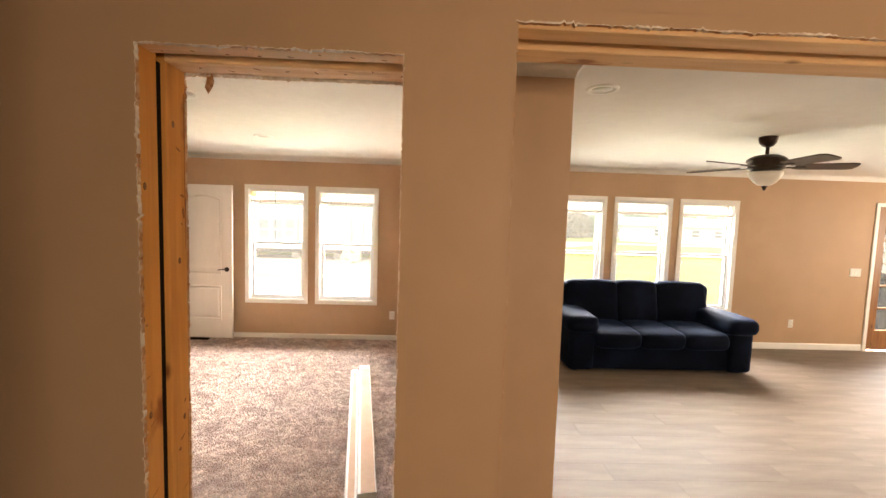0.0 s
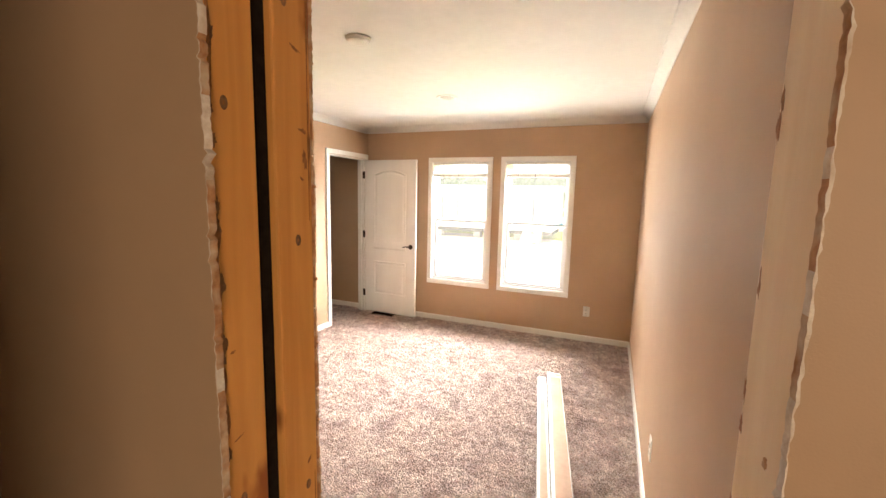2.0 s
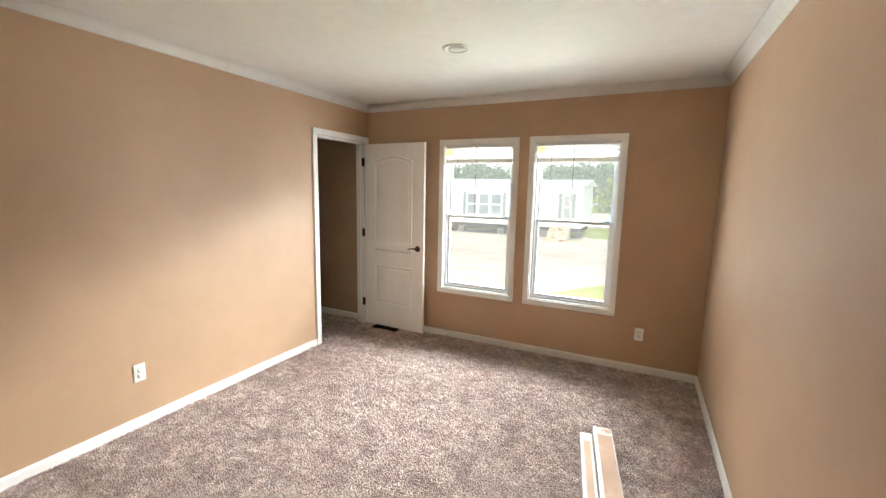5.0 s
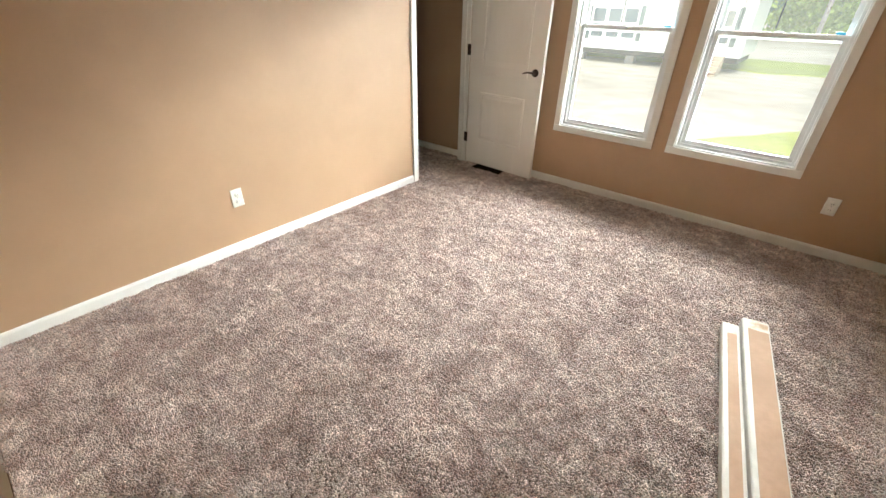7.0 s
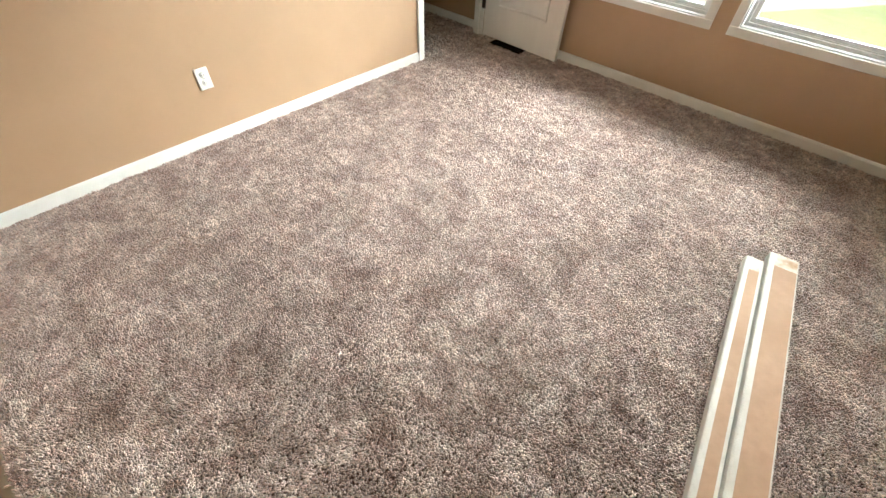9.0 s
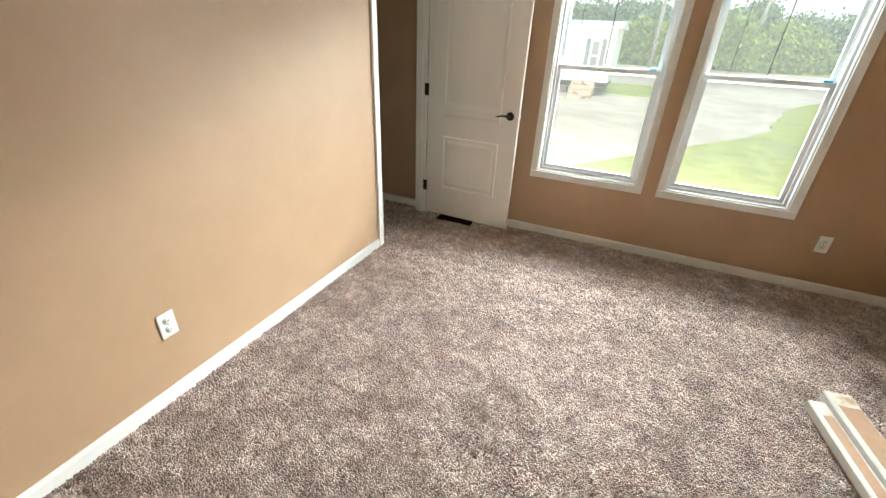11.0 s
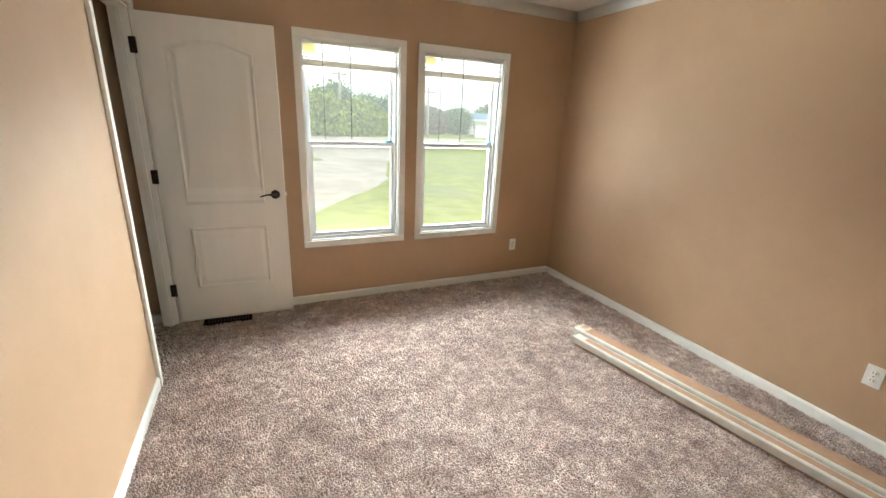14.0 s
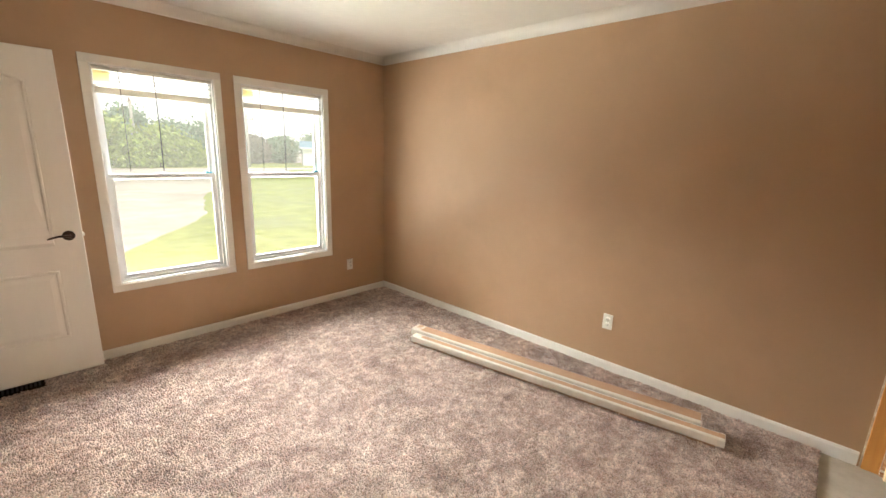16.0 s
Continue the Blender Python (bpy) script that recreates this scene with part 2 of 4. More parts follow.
LEAF2 = surface("yellow_green_leaves", (0.20, 0.26, 0.06), (0.27, 0.33, 0.08), 0.5, 0.7, island=0.3)
LEAF3 = surface("brown_sparse_leaves", (0.17, 0.155, 0.115), (0.22, 0.20, 0.15), 0.5, 0.8, island=0.3)
TEAL = surface("blue_grey_metal_roof", (0.14, 0.23, 0.28), (0.18, 0.28, 0.33), 2.0, 0.5)
DARKGLASS = surface("dark_window_glass", (0.10, 0.12, 0.13), (0.16, 0.18, 0.19), 1.0, 0.12)

HAZE = bpy.data.materials.new("bright_haze")
HAZE.use_nodes = True
HAZE.node_tree.nodes["Principled BSDF"].inputs["Base Color"].default_value = (0, 0, 0, 1)
HAZE.node_tree.nodes["Principled BSDF"].inputs["Emission Color"].default_value = (1.0, 0.95, 0.84, 1)
HAZE.node_tree.nodes["Principled BSDF"].inputs["Emission Strength"].default_value = 0.95

# ---- mesh helpers ----
def box(bm, x0, y0, z0, x1, y1, z1, mi=0):
    v = [bm.verts.new(p) for p in ((x0, y0, z0), (x1, y0, z0), (x1, y1, z0), (x0, y1, z0),
                                   (x0, y0, z1), (x1, y0, z1), (x1, y1, z1), (x0, y1, z1))]
    for q in ((0, 3, 2, 1), (4, 5, 6, 7), (0, 1, 5, 4), (1, 2, 6, 5), (2, 3, 7, 6), (3, 0, 4, 7)):
        bm.faces.new([v[i] for i in q]).material_index = mi
    return v


def soft(bm, offset=0.003, segments=1, smooth=False):
    bmesh.ops.bevel(bm, geom=bm.edges[:], offset=offset, segments=segments, affect="EDGES", profile=0.5)
    if smooth:
        for f in bm.faces:
            f.smooth = True
    return bm


def boxed(*d, bevel=0.0, segments=1, smooth=False):
    bm = bmesh.new()
    box(bm, *d)
    return soft(bm, bevel, segments, smooth) if bevel else bm


def lathe(profile, segments=24, centre=(0, 0, 0), smooth=True):
    """A turned shape about the z axis from (radius, z) pairs."""
    bm = bmesh.new()
    rings = []
    for r, z in profile:
        rings.append([bm.verts.new((centre[0] + r * math.cos(a), centre[1] + r * math.sin(a), centre[2] + z))
                      for a in [2 * math.pi * i / segments for i in range(segments)]])
    for a, b in zip(rings, rings[1:]):
        for i in range(segments):
            f = bm.faces.new((a[i], a[(i + 1) % segments], b[(i + 1) % segments], b[i]))
            f.smooth = smooth
    for ring, flip in ((rings[0], True), (rings[-1], False)):
        bm.faces.new(ring[::-1] if flip else ring)
    return bm


def tube(points, radius, segments=8):
    """A round bar along points; radius may be one number or one for each point."""
    bm = bmesh.new()
    rad = radius if isinstance(radius, (list, tuple)) else [radius] * len(points)
    rings = []
    for i, p in enumerate(points):
        d = Vector(points[min(i + 1, len(points) - 1)]) - Vector(points[max(i - 1, 0)])
        d.normalize()
        u = d.cross(Vector((0.31, 0.27, 0.91)))
        if u.length < 0.2:
            u = d.cross(Vector((1, 0, 0)))
        u.normalize()
        w = d.cross(u)
        rings.append([bm.verts.new(Vector(p) + rad[i] * (math.cos(a) * u + math.sin(a) * w))
                      for a in [2 * math.pi * k / segments for k in range(segments)]])
    for a, b in zip(rings, rings[1:]):
        for i in range(segments):
            bm.faces.new((a[i], a[(i + 1) % segments], b[(i + 1) % segments], b[i])).smooth = True
    bm.faces.new(rings[0][::-1])
    bm.faces.new(rings[-1])
    return bm


def extruded(outline, axis, a0, a1):
    """A closed outline of 2D points pushed along one axis from a0 to a1."""
    bm = bmesh.new()

    def place(p, a):
        q = [p[0], p[1]]
        q.insert(axis, a)
        return q
    lo = [bm.verts.new(place(p, a0)) for p in outline]
    hi = [bm.verts.new(place(p, a1)) for p in outline]
    n = len(outline)
    bm.faces.new(lo)
    bm.faces.new(hi[::-1])
    for i in range(n):
        bm.faces.new((lo[i], hi[i], hi[(i + 1) % n], lo[(i + 1) % n]))
    bmesh.ops.recalc_face_normals(bm, faces=bm.faces[:])
    return bm


def mesh_of(name, bm, mats):
    me = bpy.data.meshes.new(name)
    bmesh.ops.recalc_face_normals(bm, faces=bm.faces[:])
    bm.to_mesh(me)
    bm.free()
    for m in (mats if isinstance(mats, (list, tuple)) else [mats]):
        me.materials.append(m)
    return me


def part(name, bm, material, parent, label=""):
    ob = new(name, mesh_of(name, bm, material))
    ob.parent = parent
    return tagged(ob, label) if label else ob


def solid(name, bm, material, label, category, group="", kind=""):
    return tagged(new(name, mesh_of(name, bm, material)), label, category, group, kind)


def thing(name, label, category, m=None, group="", kind=""):
    ob = new(name)
    ob.empty_display_size = 0.05
    if m is not None:
        ob.matrix_basis = m
    return tagged(ob, label, category, group, kind)


def wall(name, axis, a0, a1, b0, b1, height, holes, label, z0=-0.02):
    """A wall along x (axis 0) or y (axis 1) from a0 to a1, between b0 and b1 across, with holes (from, to, sill, head)."""
    bm = bmesh.new()

    def put(u0, u1, zl, zh):
        if u1 - u0 > 1e-4 and zh - zl > 1e-4:
            if axis == 0:
                box(bm, u0, b0, zl, u1, b1, zh)
            else:
                box(bm, b0, u0, zl, b1, u1, zh)
    at = a0
    for h0, h1, sill, head in sorted(holes):
        put(at, h0, z0, height)
        put(h0, h1, z0, sill)
        put(h0, h1, head, height)
        at = h1
    put(at, a1, z0, height)
    return solid(name, bm, PAINT, label, "wall", kind="structure")


# ---- shell of the house ----
H = 2.45
XL, XR, YN, YF, YB = -3.327, 0.015, 5.58, 1.30, 1.57
WINDOWS = [(-2.425, -1.593), (-1.495, -0.658), (1.625, 2.45), (2.553, 3.366), (3.468, 4.31)]
SILL, HEAD, CAS = 0.478, 2.062, 0.052
win_holes = [(a + CAS - 0.004, b - CAS + 0.004, SILL + CAS - 0.004, HEAD - CAS + 0.004) for a, b in WINDOWS]
wall("wall_north", 0, -9.6, 8.3, YN, 5.73, H, win_holes + [(6.32, 7.24, -0.02, 2.05)], "tan painted outside wall with double-hung windows")
wall("wall_west", 1, YB, YN, XL - 0.1, XL, H, [(4.768, 5.508, -0.02, 2.054)], "tan painted bedroom wall with a doorway")
bm = bmesh.new()
box(bm, XR, YB, -0.02, 0.115, 2.04, H)
box(bm, XR, 2.04, -0.02, 0.703, YN, H)
solid("wall_east", bm, PAINT, "tan painted partition between bedroom and living room", "wall", kind="structure")
wall("wall_south", 0, -9.6, 8.3, YF, YB, H, [(-0.935, -0.008, -0.02, 2.226), (0.2625, 6.2, -0.02, 2.33)], "tan painted double wall with two raw cut openings")
wall("wall_hall_west", 1, -3.4, YF, -1.79, -1.69, H, [(0.33, 1.127, -0.02, 2.09)], "tan painted hall wall with a closed door")
wall("wall_hall_south", 0, -1.79, 8.3, -3.5, -3.4, H, [(1.6, 3.6, 0.9, 2.05)], "plain tan painted wall closing the hall")
# unseen wall, added to block the hall lamp and darken the left corner
wall("wall_hall_light_block", 1, -3.4, 0.35, -0.65, -0.55, H, [], "unseen tan wall added to shade the hall corner")
wall("wall_living_east", 1, -3.4, YN, 8.2, 8.3, H, [(2.4, 4.4, 0.9, 2.05)], "plain tan painted wall closing the living room")
# unseen west wall is set far out so less bounce lights the closet
wall("wall_closet_west", 1, YB, YN, -9.6, -9.5, H, [], "unseen tan wall closing the deepened closet")
wall("wall_closet_south", 0, -9.5, XL - 0.1, 2.6, 2.7, H, [], "unseen tan wall closing the deepened closet")
# slab overhangs to y -5.2, unseen, to keep sun out of the hall hole
solid("ceiling", boxed(-9.6, -5.2, H, 8.3, 5.73, H + 0.12), CEIL, "white textured ceiling", "ceiling", kind="structure")

# floors
FLOOR_Z = -0.012
bm = bmesh.new()
box(bm, XL - 0.1, 1.795, -0.06, XR, YN, FLOOR_Z)
box(bm, -9.5, 2.7, -0.06, XL - 0.1, YN, FLOOR_Z)
floor = solid("floor", bm, CARPET_BASE, "mottled grey-brown plush carpet", "carpet", kind="structure")
bm = bmesh.new()
box(bm, XL - 0.1, 1.44, -0.06, XR + 0.1, 1.795, FLOOR_Z - 0.004)
solid("floor_threshold", bm, SUBFLOOR, "pale bare subfloor strip in the cut opening", "subfloor", kind="structure")
bm = bmesh.new()
box(bm, -1.69, -3.4, -0.06, 8.2, 1.40, FLOOR_Z - 0.006)
box(bm, 0.115, 1.452, -0.06, 8.2, YN, FLOOR_Z - 0.006)
floor_living = solid("floor_living", bm, LAMINATE, "pale oak laminate floor", "floor", kind="structure")
solid("floor_seam", boxed(-3.4, 1.40, -0.06, 8.2, 1.44, -0.045), SLOT, "dark gap between the two house halves", "seam", kind="structure")


# ---- trim: baseboards, crown, casings ----
def base_run(name, x0, y0, x1, y1, label="white painted baseboard", h=0.066):
    """A baseboard whose back runs from (x0, y0) to (x1, y1); its face lies to the left of that way."""
    d = Vector((x1 - x0, y1 - y0, 0))
    length = d.length
    prof = [(0, FLOOR_Z), (0.013, FLOOR_Z), (0.013, h - 0.014), (0.009, h - 0.004), (0.004, h), (0, h)]
    bm = extruded(prof, 0, 0, length)
    bmesh.ops.transform(bm, matrix=Matrix.Translation((x0, y0, 0)) @ Matrix.Rotation(math.atan2(d.y, d.x), 4, "Z"), verts=bm.verts[:])
    return solid(name, bm, WHITE, label, "baseboard", kind="structure")


base_run("baseboard_north", XR - 0.013, YN, -2.40, YN)
base_run("baseboard_north_behind_door", -2.40, YN, XL, YN)
base_run("baseboard_east", XR, 1.65, XR, YN)
base_run("baseboard_west", XL, 4.71, XL, YB)
base_run("baseboard_closet", XL - 0.1, YN, -9.5, YN)
base_run("baseboard_living", 6.26, YN, 0.703, YN, h=0.075)


COVE = 2.382
COVE_LINE = [(0.004 + 0.064 * (1 - math.cos(math.pi / 2 * k / 9)), COVE + (H - 0.001 - COVE) * math.sin(math.pi / 2 * k / 9)) for k in range(10)]


def crown_run(name, x0, y0, x1, y1):
    d = Vector((x1 - x0, y1 - y0, 0))
    prof = [(0, COVE)] + COVE_LINE + [(0, H)]
    bm = extruded(prof, 0, 0, d.length)
    for f in bm.faces:
        f.smooth = len(f.verts) == 4 and abs(f.normal.x) < 0.5 and f.normal.y > 0.05 and abs(f.normal.z) > 0.05
    bmesh.ops.transform(bm, matrix=Matrix.Translation((x0, y0, 0)) @ Matrix.Rotation(math.atan2(d.y, d.x), 4, "Z"), verts=bm.verts[:])
    return solid(name, bm, CEIL, "white cove crown moulding", "crown moulding", kind="structure")


crown_run("crown_north", XR, YN, XL, YN)
crown_run("crown_east", XR, YB, XR, YN)
crown_run("crown_west", XL, YN, XL, YB)
crown_run("crown_south", XL, YB, XR, YB)
crown_run("crown_living_north", 8.2, YN, 0.703, YN)
bm = bmesh.new()
prof = [(0, COVE)] + COVE_LINE
ra = [bm.verts.new((0.115, 2.04 - d, z)) for d, z in prof]
rb = [bm.verts.new((0.703 + d, 2.04 - d, z)) for d, z in prof]
rc = [bm.verts.new((0.703 + d, YN - 0.06, z)) for d, z in prof]
for r, s in ((ra, rb), (rb, rc)):
    for i in range(len(prof) - 1):
        bm.faces.new((r[i], s[i], s[i + 1], r[i + 1]))
solid("crown_block", bm, CEIL, "white cove crown moulding turning a corner", "crown moulding", kind="structure")


# ---- windows with casing, sashes and panes ----
def frame_ring(x0, x1, z0, z1, w, y0, y1, bevel=0.003, wl=None, wt=None):
    """Four mitred bars round an opening."""
    bm = bmesh.new()
    wb = w if wl is None else wl
    o = [(x0, z0), (x1, z0), (x1, z1), (x0, z1)]
    i = [(x0 + w, z0 + wb), (x1 - w, z0 + wb), (x1 - w, z1 - w), (x0 + w, z1 - w)]
    for k in range(4):
        a, b = k, (k + 1) % 4
        q = [o[a], o[b], i[b], i[a]]
        lo = [bm.verts.new((p[0], y0, p[1])) for p in q]
        hi = [bm.verts.new((p[0], y1, p[1])) for p in q]
        bm.faces.new(lo)
        bm.faces.new(hi[::-1])
        for m in range(4):
            bm.faces.new((lo[m], hi[m], hi[(m + 1) % 4], lo[(m + 1) % 4]))
    bmesh.ops.recalc_face_normals(bm, faces=bm.faces[:])
    return bm


def window(name, a, b, label, stickers):
    w = thing(name, label, "window", kind="structure")
    # casing boards, each one a part
    for nm, d in (("casing_head", (a, YN - 0.014, HEAD - CAS, b, YN - 0.0005, HEAD)),
                  ("casing_sill", (a, YN - 0.014, SILL, b, YN - 0.0005, SILL + CAS)),
                  ("casing_side", (a, YN - 0.013, SILL + CAS, a + CAS, YN - 0.0005, HEAD - CAS)),
                  ("casing_side", (b - CAS, YN - 0.013, SILL + CAS, b, YN - 0.0005, HEAD - CAS))):
        part(nm, boxed(*d, bevel=0.003, segments=2), WHITE, w)
    i0, i1, s0, h0 = a + CAS - 0.004, b - CAS + 0.004, SILL + CAS - 0.004, HEAD - CAS + 0.004
    part("jamb_liner", frame_ring(i0 + 0.0005, i1 - 0.0005, s0 + 0.0005, h0 - 0.0005, 0.012, YN, 5.728), VINYL, w, "white vinyl window lining")
    part("window_frame", frame_ring(i0 + 0.012, i1 - 0.012, s0 + 0.012, h0 - 0.012, 0.018, 5.615, 5.715), VINYL, w, "white vinyl frame with tracks")
    part("track", frame_ring(i0 + 0.03, i1 - 0.03, s0 + 0.03, h0 - 0.03, 0.006, 5.655, 5.663), VINYL, w)
    x0, x1, z0, z1, mid = i0 + 0.026, i1 - 0.026, s0 + 0.026, h0 - 0.026, 1.262
    low = part("lower_sash", frame_ring(x0, x1, z0, mid + 0.042, 0.030, 5.636, 5.652), VINYL, w, "white lower sash")
    up = part("upper_sash", frame_ring(x0, x1, mid - 0.002, z1, 0.030, 5.676, 5.692), VINYL, w, "white upper sash")
    for sash, y, q0, q1 in ((low, 5.6475, z0, mid + 0.042), (up, 5.6875, mid - 0.002, z1)):
        p = part("pane", boxed(x0 + 0.028, y - 0.002, q0 + 0.028, x1 - 0.028, y + 0.002, q1 - 0.028), PANE, sash, "clear glass pane")
        p.visible_shadow = False
    part("sash_lock", boxed((a + b) / 2 - 0.02, 5.616, mid + 0.036, (a + b) / 2 + 0.02, 5.65, mid + 0.05, bevel=0.003), VINYL, low)
    part("lift_rail", boxed(x0 + 0.03, 5.630, z0 + 0.002, x1 - 0.03, 5.6365, z0 + 0.010), VINYL, low)
    if stickers:
        part("sticker", boxed(x1 - 0.075, 5.6185, mid + 0.043, x1 - 0.03, 5.64, mid + 0.056, bevel=0.002), BLUE, low, "blue plastic tag")
    return w


def blind(a, b, wands):
    """A raised slatted blind hung in the head of a window."""
    t = thing("window_blind", "raised white slatted blind in the window head", "blind", pose((a + b) / 2, 5.6, HEAD - CAS), group="window blinds")
    hw = (b - a) / 2 - CAS - 0.012
    part("headrail", boxed(-hw, -0.014, -0.036, hw, 0.013, -0.012, bevel=0.002), BLIND, t)
    for k in range(4):
        z = -0.054 - 0.0245 * k + random.uniform(-0.002, 0.002)
        bm = extruded([(-0.0125, z - 0.002), (0, z + 0.0014), (0.0125, z - 0.002), (0.0125, z - 0.0052), (0, z - 0.0018), (-0.0125, z - 0.0052)], 0, -hw + 0.003, hw - 0.003)
        bmesh.ops.rotate(bm, cent=(0, 0, z), matrix=Matrix.Rotation(radians(-16 + random.uniform(-7, 7)), 3, "X"), verts=bm.verts[:])
        bmesh.ops.rotate(bm, cent=(0, 0, z), matrix=Matrix.Rotation(radians(random.uniform(-0.3, 0.3)), 3, "Y"), verts=bm.verts[:])
        part("slat", bm, BLIND, t)
    part("bottom_rail", boxed(-hw + 0.002, -0.013, -0.182, hw - 0.002, 0.013, -0.141, bevel=0.003, segments=2), BLIND, t)
    for x in (-hw * 0.62, hw * 0.62):
        part("ladder_cord", tube([(x, -0.014, -0.02), (x, -0.0145, -0.15)], 0.0012, 5), BLIND, t)
    if wands:
        part("warning_label", boxed(-hw + 0.005, -0.0155, -0.108, -hw + 0.088, -0.0147, -0.040), YELLOW, t, "yellow paper label")
        part("tilt_wand", tube([(-0.018, -0.016, -0.03), (-0.016, -0.018, -0.35), (-0.02, -0.016, -0.685)], 0.0034, 6), WAND, t, "thin dark tilt wand")
        part("lift_cord", tube([(-0.215, -0.016, -0.03), (-0.216, -0.018, -0.4), (-0.218, -0.016, -0.685)], 0.0022, 5), WAND, t, "dark lift cord")
    return t


for n, (a, b) in enumerate(WINDOWS):
    window("window_%d" % (n + 1), a, b, "white vinyl double-hung window with white casing", n < 2)
    blind(a, b, n < 2)


# ---- doors ----
def panel_bead(bm, outline, face, out):
    """A moulded panel on a door face: a bead round the outline and a raised field; out is +1 or -1 along y."""
    cx = sum(p[0] for p in outline) / len(outline)
    cz = sum(p[1] for p in outline) / len(outline)
    hx = max(p[0] for p in outline) - cx
    hz = max(p[1] for p in outline) - cz
    rings = []
    for inset, lift in ((0.0, 0.0), (0.004, 0.008), (0.013, 0.008), (0.021, 0.0008), (0.030, 0.0008), (0.052, 0.006)):
        rings.append([bm.verts.new((cx + (p[0] - cx) * (1 - inset / hx), face + out * lift, cz + (p[1] - cz) * (1 - inset / hz))) for p in outline])
    n = len(outline)
    for r, s in zip(rings, rings[1:]):
        for i in range(n):
            bm.faces.new((r[i], r[(i + 1) % n], s[(i + 1) % n], s[i]))
    bm.faces.new(rings[-1])


def door(name, label, m, w=0.76, h=2.02, hinge_z=(0.25, 1.05, 1.83), handle=True, back_hung=False):
    """A two-panel arch-top moulded door; hinge edge at local x 0, front face at y 0 looking to -y."""
    d = thing(name, label, "door", m, kind="structure")
    leaf = part("door_leaf", boxed(0, 0, 0, w, 0.035, h, bevel=0.002), DOORPAINT, d, "white moulded two-panel leaf")
    s = 0.14
    low = [(s, 0.25), (w - s, 0.25), (w - s, 0.70), (s, 0.70)]
    arch = [(w - s - (w - 2 * s) * k / 12, 1.835 + 0.06 * math.sin(math.pi * k / 12)) for k in range(13)]
    top = [(s, 0.86), (w - s, 0.86)] + arch
    for nm, outline in (("lower_panel", low), ("upper_panel", top)):
        for face, out in ((0.0, -1), (0.035, 1)):
            bm = bmesh.new()
            panel_bead(bm, outline, face, out)
            part(nm, bm, DOORPAINT, leaf)
    if handle:
        hx, hz = w - 0.068, 0.92
        for face, out in ((0.0, -1), (0.035, 1)):
            rose = lathe([(0.004, 0), (0.031, 0.0), (0.032, 0.004), (0.029, 0.010), (0.012, 0.013), (0.010, 0.040), (0.004, 0.042)], 20)
            bmesh.ops.transform(rose, matrix=Matrix.Translation((hx, face, hz)) @ Matrix.Rotation(radians(90 * -out), 4, "X"), verts=rose.verts[:])
            hd = part("door_handle", rose, BRONZE, d, "dark bronze lever handle")
            y = face + out * 0.040
            part("lever", tube([(hx + 0.008, y, hz), (hx - 0.02, y, hz + 0.003), (hx - 0.05, y, hz + 0.004), (hx - 0.08, y, hz - 0.003), (hx - 0.102, y, hz - 0.010)], [0.008, 0.0085, 0.007, 0.006, 0.004], 8), BRONZE, hd)
        part("latch", boxed(w - 0.001, 0.010, hz - 0.012, w + 0.009, 0.025, hz + 0.012, bevel=0.002), PLASTIC, d, "pale metal latch bolt")
    for z in hinge_z:
        ya, yb, yk = (0.0356, 0.0405, 0.042) if back_hung else (-0.0050, -0.0006, -0.006)
        bm = boxed(-0.036, ya, z - 0.045, 0.002, yb, z + 0.045, bevel=0.001)
        hg = part("hinge", bm, BRONZE, d, "dark bronze hinge")
        part("knuckle", tube([(-0.008, yk, z - 0.046), (-0.008, yk, z + 0.046)], 0.006, 8), BRONZE, hg)
    return d


door("door_1", "white two-panel bedroom door standing open against the window wall", pose(-3.312, 5.494, 0.014, 0, 0, -2.1), w=0.768)
door("door_2", "white two-panel hall door, closed, with dark hinges", pose(-1.7315, 1.090, 0.012, 0, 0, -90), w=0.735, hinge_z=(0.3, 1.19, 1.86), back_hung=True)


def side_casing(name, x, out, y0, y1, z1, w, label):
    """Door casing on a wall across x; out is the side it stands on."""
    t = thing(name, label, "door casing", kind="structure")
    xa, xb = sorted((x + out * 0.0005, x + out * 0.015))
    xc = sorted((x + out * 0.0005, x + out * 0.019))
    for nm, d in (("casing_side", (xa, y0, FLOOR_Z, xb, y0 + w, z1 - w)), ("casing_side", (xa, y1 - w, FLOOR_Z, xb, y1, z1 - w)),
                  ("casing_head", (xa, y0, z1 - w, xb, y1, z1))):
        part(nm, boxed(*d, bevel=0.004, segments=2), WHITE, t)
    for nm, d in (("back_band", (xc[0], y0 - 0.004, FLOOR_Z, xc[1], y0 + 0.010, z1)), ("back_band", (xc[0], y1 - 0.010, FLOOR_Z, xc[1], y1 + 0.004, z1))):
        part(nm, boxed(*d, bevel=0.003, segments=2), WHITE, t)
    return t


side_casing("trim_bedroom_door", XL, 1, 4.712, 5.562, 2.112, 0.056, "white painted casing round the bedroom doorway")
side_casing("trim_hall_door", -1.69, 1, 0.267, 1.188, 2.152, 0.062, "white painted casing round the hall door")
jamb = thing("trim_bedroom_jamb", "white painted door jamb with stop", "door jamb", kind="structure")
for d in ((XL - 0.099, 4.7685, FLOOR_Z, XL - 0.001, 4.784, 2.053), (XL - 0.099, 5.492, FLOOR_Z, XL - 0.001, 5.5075, 2.053), (XL - 0.099, 4.784, 2.038, XL - 0.001, 5.492, 2.053)):
    part("jamb_board", boxed(*d, bevel=0.001), WHITE, jamb)
